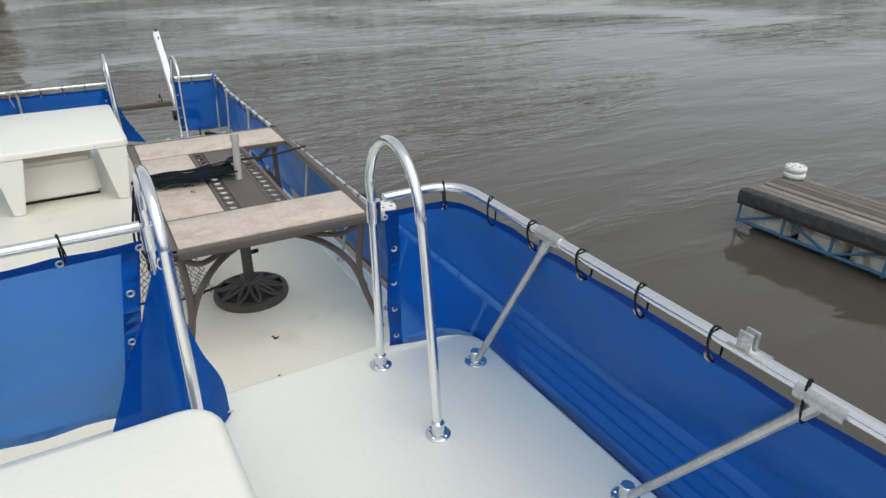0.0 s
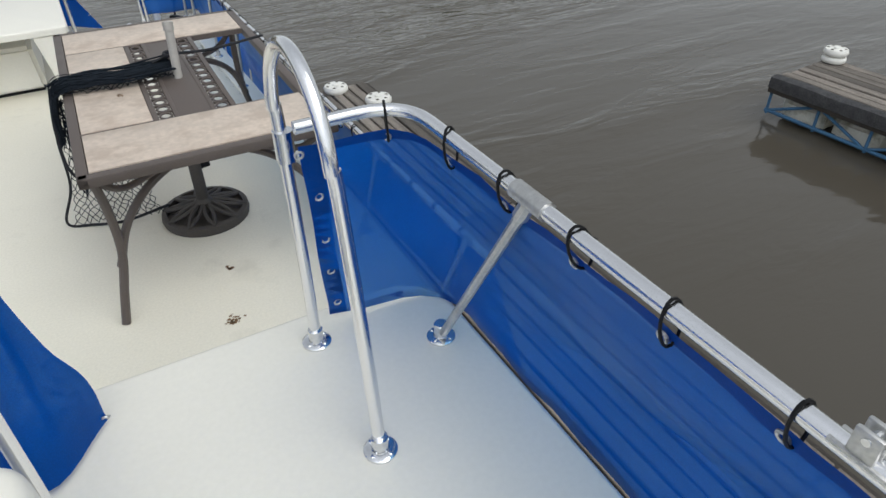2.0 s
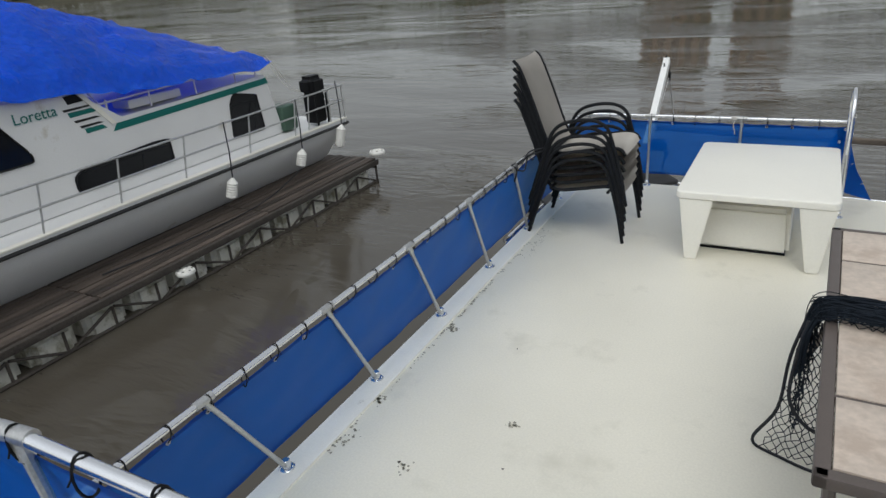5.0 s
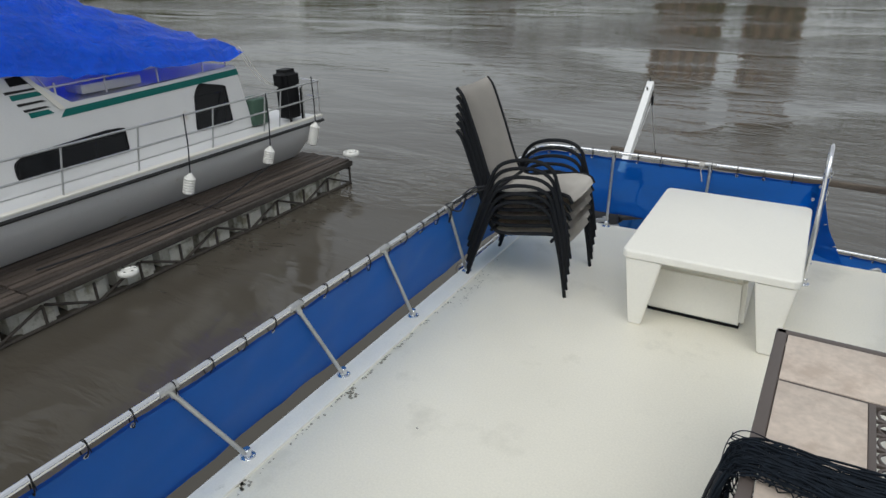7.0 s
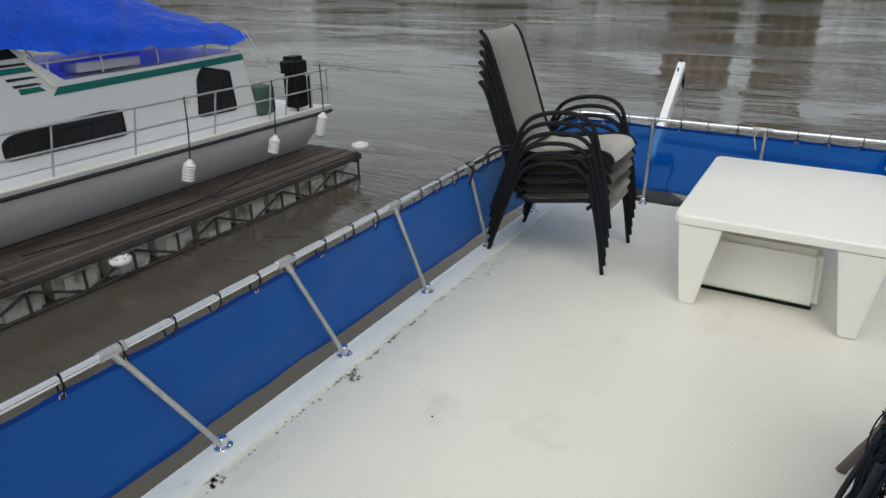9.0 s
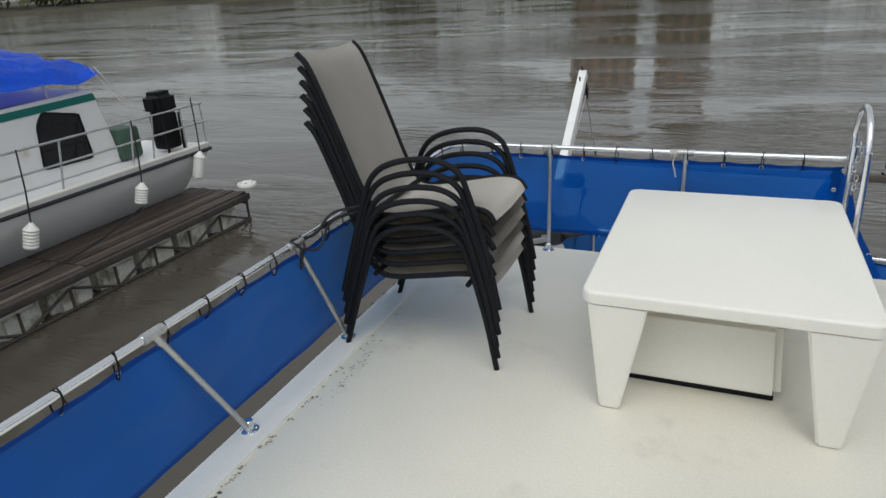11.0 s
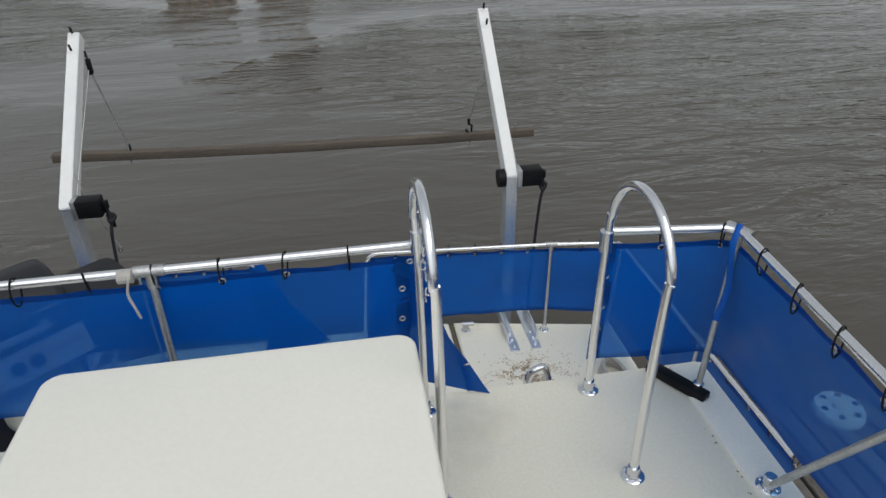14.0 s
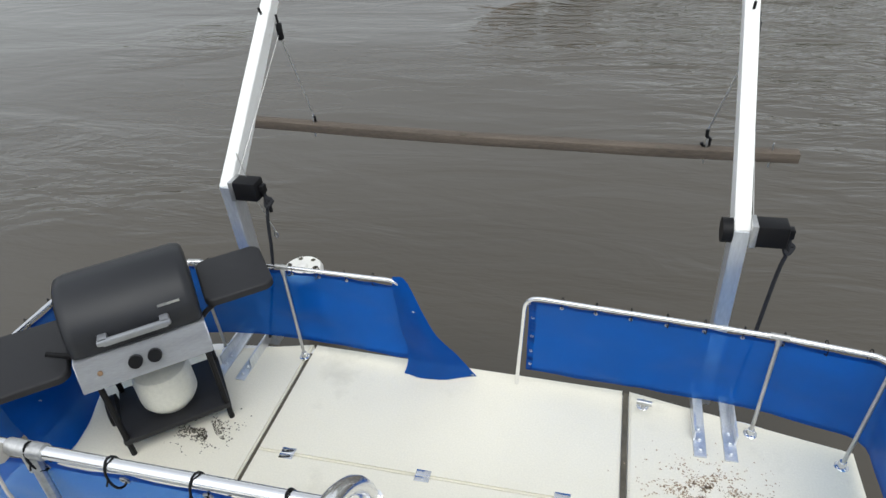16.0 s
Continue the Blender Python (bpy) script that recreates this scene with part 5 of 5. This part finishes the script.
# upper deck rail and box
bm = tube([L(CX - 0.08, 1.65, 0.68), L(CX - 0.08, 4.9, 0.62)], 0.016, 8)
for u in (1.7, 2.2, 3.1, 4.0, 4.75):
    add_tube(bm, [L(CX - 0.08, u, 0.42), L(CX - 0.08, u, 0.67)], 0.014, 8)
part("upper_rail", bm, GELW, o)
part("deck_box", box(-1.15, -0.75, -4.3, -3.3, 1.10, 1.24, bevel=0.03), GELW, o)
part("strut", tube([L(CX - 0.1, 4.66, 0.34), L(CX - 0.1, 5.0, 0.85)], 0.012, 6), GELW, o)
for u in (1.42, 1.50):
    part("line", tube(smooth_line([L(CX + 0.02, u, 0.75), L(CX + 0.05, u - 0.5, 0.1), L(HX0 - 0.5, 0.3, -0.1)], 4), 0.006, 5), GELW, o, "slack white line")
# tarpaulin
rows = []
us = np.linspace(1.42, 11, 56)
for j, s in enumerate(np.linspace(-1, 1, 41)):
    row = []
    for u in us:
        hgt = 0.80 + 1.25 * min(1, max(0, (u - 1.42) / 3.6)) ** 0.75
        edge = 0.72 + 0.04 * math.sin(u * 2.1) + 0.26 * min(1, max(0, (u - 4.0) / 1.3))
        k = 1 - abs(s)
        z = edge + (hgt - edge) * min(1, k * 1.15) ** 0.8
        if abs(s) > 0.93:
            z -= 0.08
        x = CX - 1.4 + 1.52 * s
        p = L(x, u - 0.25 * (1 - abs(s)) * (u < 1.6), z)
        p += Vector((0.03, 0, 0.085)) * noise.noise(Vector((u * 2.0 + z * 3, s * 5, 1))) + Vector((0, 0, 0.05)) * noise.noise(Vector((u * 5 - s * 4, s * 9, 7)))
        row.append(p)
    rows.append(row)
part("tarpaulin", sheet(rows, 0.01), TARP, o, "wrinkled bright blue tarpaulin", smooth=180)
# outboard motor
bm = box(-0.50, -0.13, -0.80, -0.34, 0.58, 0.95)
bmesh.ops.bevel(bm, geom=bm.edges[:], offset=0.09, segments=3, affect="EDGES")
mot = part("outboard_motor", bm, BLACK, o, "black covered outboard motor")
bm = box(-0.45, -0.16, -0.74, -0.40, 0.05, 0.62, bevel=0.05)
part("leg", bm, BLACK, mot)
for k in (-0.75, -0.42):
    part("strap", tube([(-0.12, k, 0.6), (-0.12, k - 0.02, 0.02)], 0.022, 6), BLACK, mot)
part("bait_tank", box(-0.85, -0.45, -1.35, -0.95, 0.02, 0.5, bevel=0.05), mat("faded_green_plastic", (0.05, 0.10, 0.07), 0.5), o, "faded green tank")
for u, ln in ((3.47, 0.17), (1.69, 0.16), (0.45, 0.22)):
    f = thing("boat_fender", "white ribbed fender hanging from the boat's side", "fender", (HX0 + 0.11, HY0 - u, -1.06 + (0.1 if u < 1 else 0)), group="boat fenders")
    f.rotation_euler = (radians(-10), radians(10), 0)
    prof = [(0.02, -ln + 0.02)] + [(0.085 + 0.008 * (i % 2), -ln + 0.05 + i * (2 * ln - 0.1) / 11) for i in range(12)] + [(0.05, ln), (0.02, ln + 0.04)]
    part("body", lathe(prof, 16), BUMPER, f)
    part("line", tube([(0, 0, ln + 0.03), (-0.12, 0.02, 0.6), (-0.30, 0.04, 1.05)], 0.011, 6), ROPE, f, "black hanging line")

# ---- far banks ----
bm = bmesh.new()
R0, N = 330, 72
rings = []
for d, z in ((0, WATER - 0.3), (4, WATER + 1.0), (14, WATER + 2.4), (60, WATER + 4), (500, WATER + 8)):
    rings.append([bm.verts.new(((R0 + d + 7 * math.sin(k * 1.7)) * math.sin(k * 2 * math.pi / N), (R0 + d + 7 * math.sin(k * 1.7)) * math.cos(k * 2 * math.pi / N), z)) for k in range(N)])
for A, B in zip(rings, rings[1:]):
    for k in range(N):
        bm.faces.new((A[k], A[(k + 1) % N], B[(k + 1) % N], B[k]))
tagged(obj("ground", bm, BANK, smooth=0), "low brown earth river bank", "bank", kind="structure")
# trees continue unseen all round, added to darken the sky's reflection in the water
q = random.Random(11)
verts, faces = [], []
for k in range(340):
    a = radians(q.uniform(-180, 180)) if k > 240 else radians(q.uniform(-75, 75))
    r = R0 + q.uniform(12, 45)
    h = q.uniform(16, 28) * (0.45 if a > radians(18) else 1)
    cx, cy = r * math.sin(a), r * math.cos(a)
    cl = [(q.gauss(0, 0.25) * h * 0.8, q.gauss(0, 0.25) * h * 0.8, WATER + 1 + h * q.uniform(0.25, 0.95)) for _ in range(9)]
    for _ in range(150):
        c = q.choice(cl)
        p = Vector((cx + c[0] + q.gauss(0, 0.11) * h, cy + c[1] + q.gauss(0, 0.11) * h, c[2] + q.gauss(0, 0.08) * h))
        s = q.uniform(0.6, 1.6)
        u, v = Vector((q.uniform(-1, 1), q.uniform(-1, 1), q.uniform(-1, 1))).normalized() * s, Vector((q.uniform(-1, 1), q.uniform(-1, 1), q.uniform(-1, 1))).normalized() * s
        i = len(verts)
        verts += [p - u - v * 0.5, p + u * 0.8 - v, p + u + v * 0.7, p - u * 0.6 + v]
        faces.append((i, i + 1, i + 2, i + 3))
    i = len(verts)
    verts += [Vector((cx - 0.3, cy, WATER + 0.8)), Vector((cx + 0.3, cy, WATER + 0.8)), Vector((cx + 0.1, cy, WATER + h * 0.7)), Vector((cx - 0.1, cy, WATER + h * 0.7))]
    faces.append((i, i + 1, i + 2, i + 3))
me = bpy.data.meshes.new("far_woods")
me.from_pydata(verts, [], faces)
me.materials.append(LEAF)
tagged(new("far_woods", me), "sparse spring woods along the far bank, carried round unseen to darken the water", "trees", kind="stuff")


def building(az, dist, w, d, h, floors, bays, label):
    a = radians(az)
    o = thing("riverside_building", label, "building", (dist * math.sin(a), dist * math.cos(a), WATER + 2))
    o.rotation_euler = (0, 0, -a)
    part("wall", box(-w / 2, w / 2, 0, d, -1, h), BRICK, o)
    part("roof", box(-w / 2 - 0.4, w / 2 + 0.4, -0.4, d + 0.4, h, h + 0.6, bevel=0.1), ROOFM, o)
    src = None
    for i in range(floors):
        for j in range(bays):
            x, z = -w / 2 + (j + 0.5) * w / bays, (i + 0.35) * h / floors
            if src is None:
                src = part("window", box(-w / bays * 0.28, w / bays * 0.28, -0.08, 0.3, 0, h / floors * 0.5), GLASSD, o)
                src.location = (x, 0, z)
            else:
                share("window", src, o, Matrix.Translation((x, 0, z)))


building(-9.6, 362, 32, 24, 62, 8, 5, "tall brown brick building on the far bank")
building(-3.6, 358, 25, 24, 64, 8, 4, "tall brown brick building on the far bank")
building(-25, 362, 26, 20, 34, 5, 4, "brown building among trees on the far bank")
building(-37, 366, 36, 20, 22, 3, 6, "low brown building on the far bank")

# the stern deck and all that stands on it sits a little to the right of the roof deck's line
STERN = ("hull", "deck_panel", "trim_3", "trim_4", "hinge", "davit", "lifting_beam", "gas_grill", "propane_tank", "rust_stain", "mooring_rope")
for ob in scene.objects:
    if ob.parent is None and (ob.name.split(".")[0] in STERN or 9.5 < ob.location.y < 11.9 and -3 < ob.location.x < 3):
        ob.location += Vector((0.10, 0.05, 0))
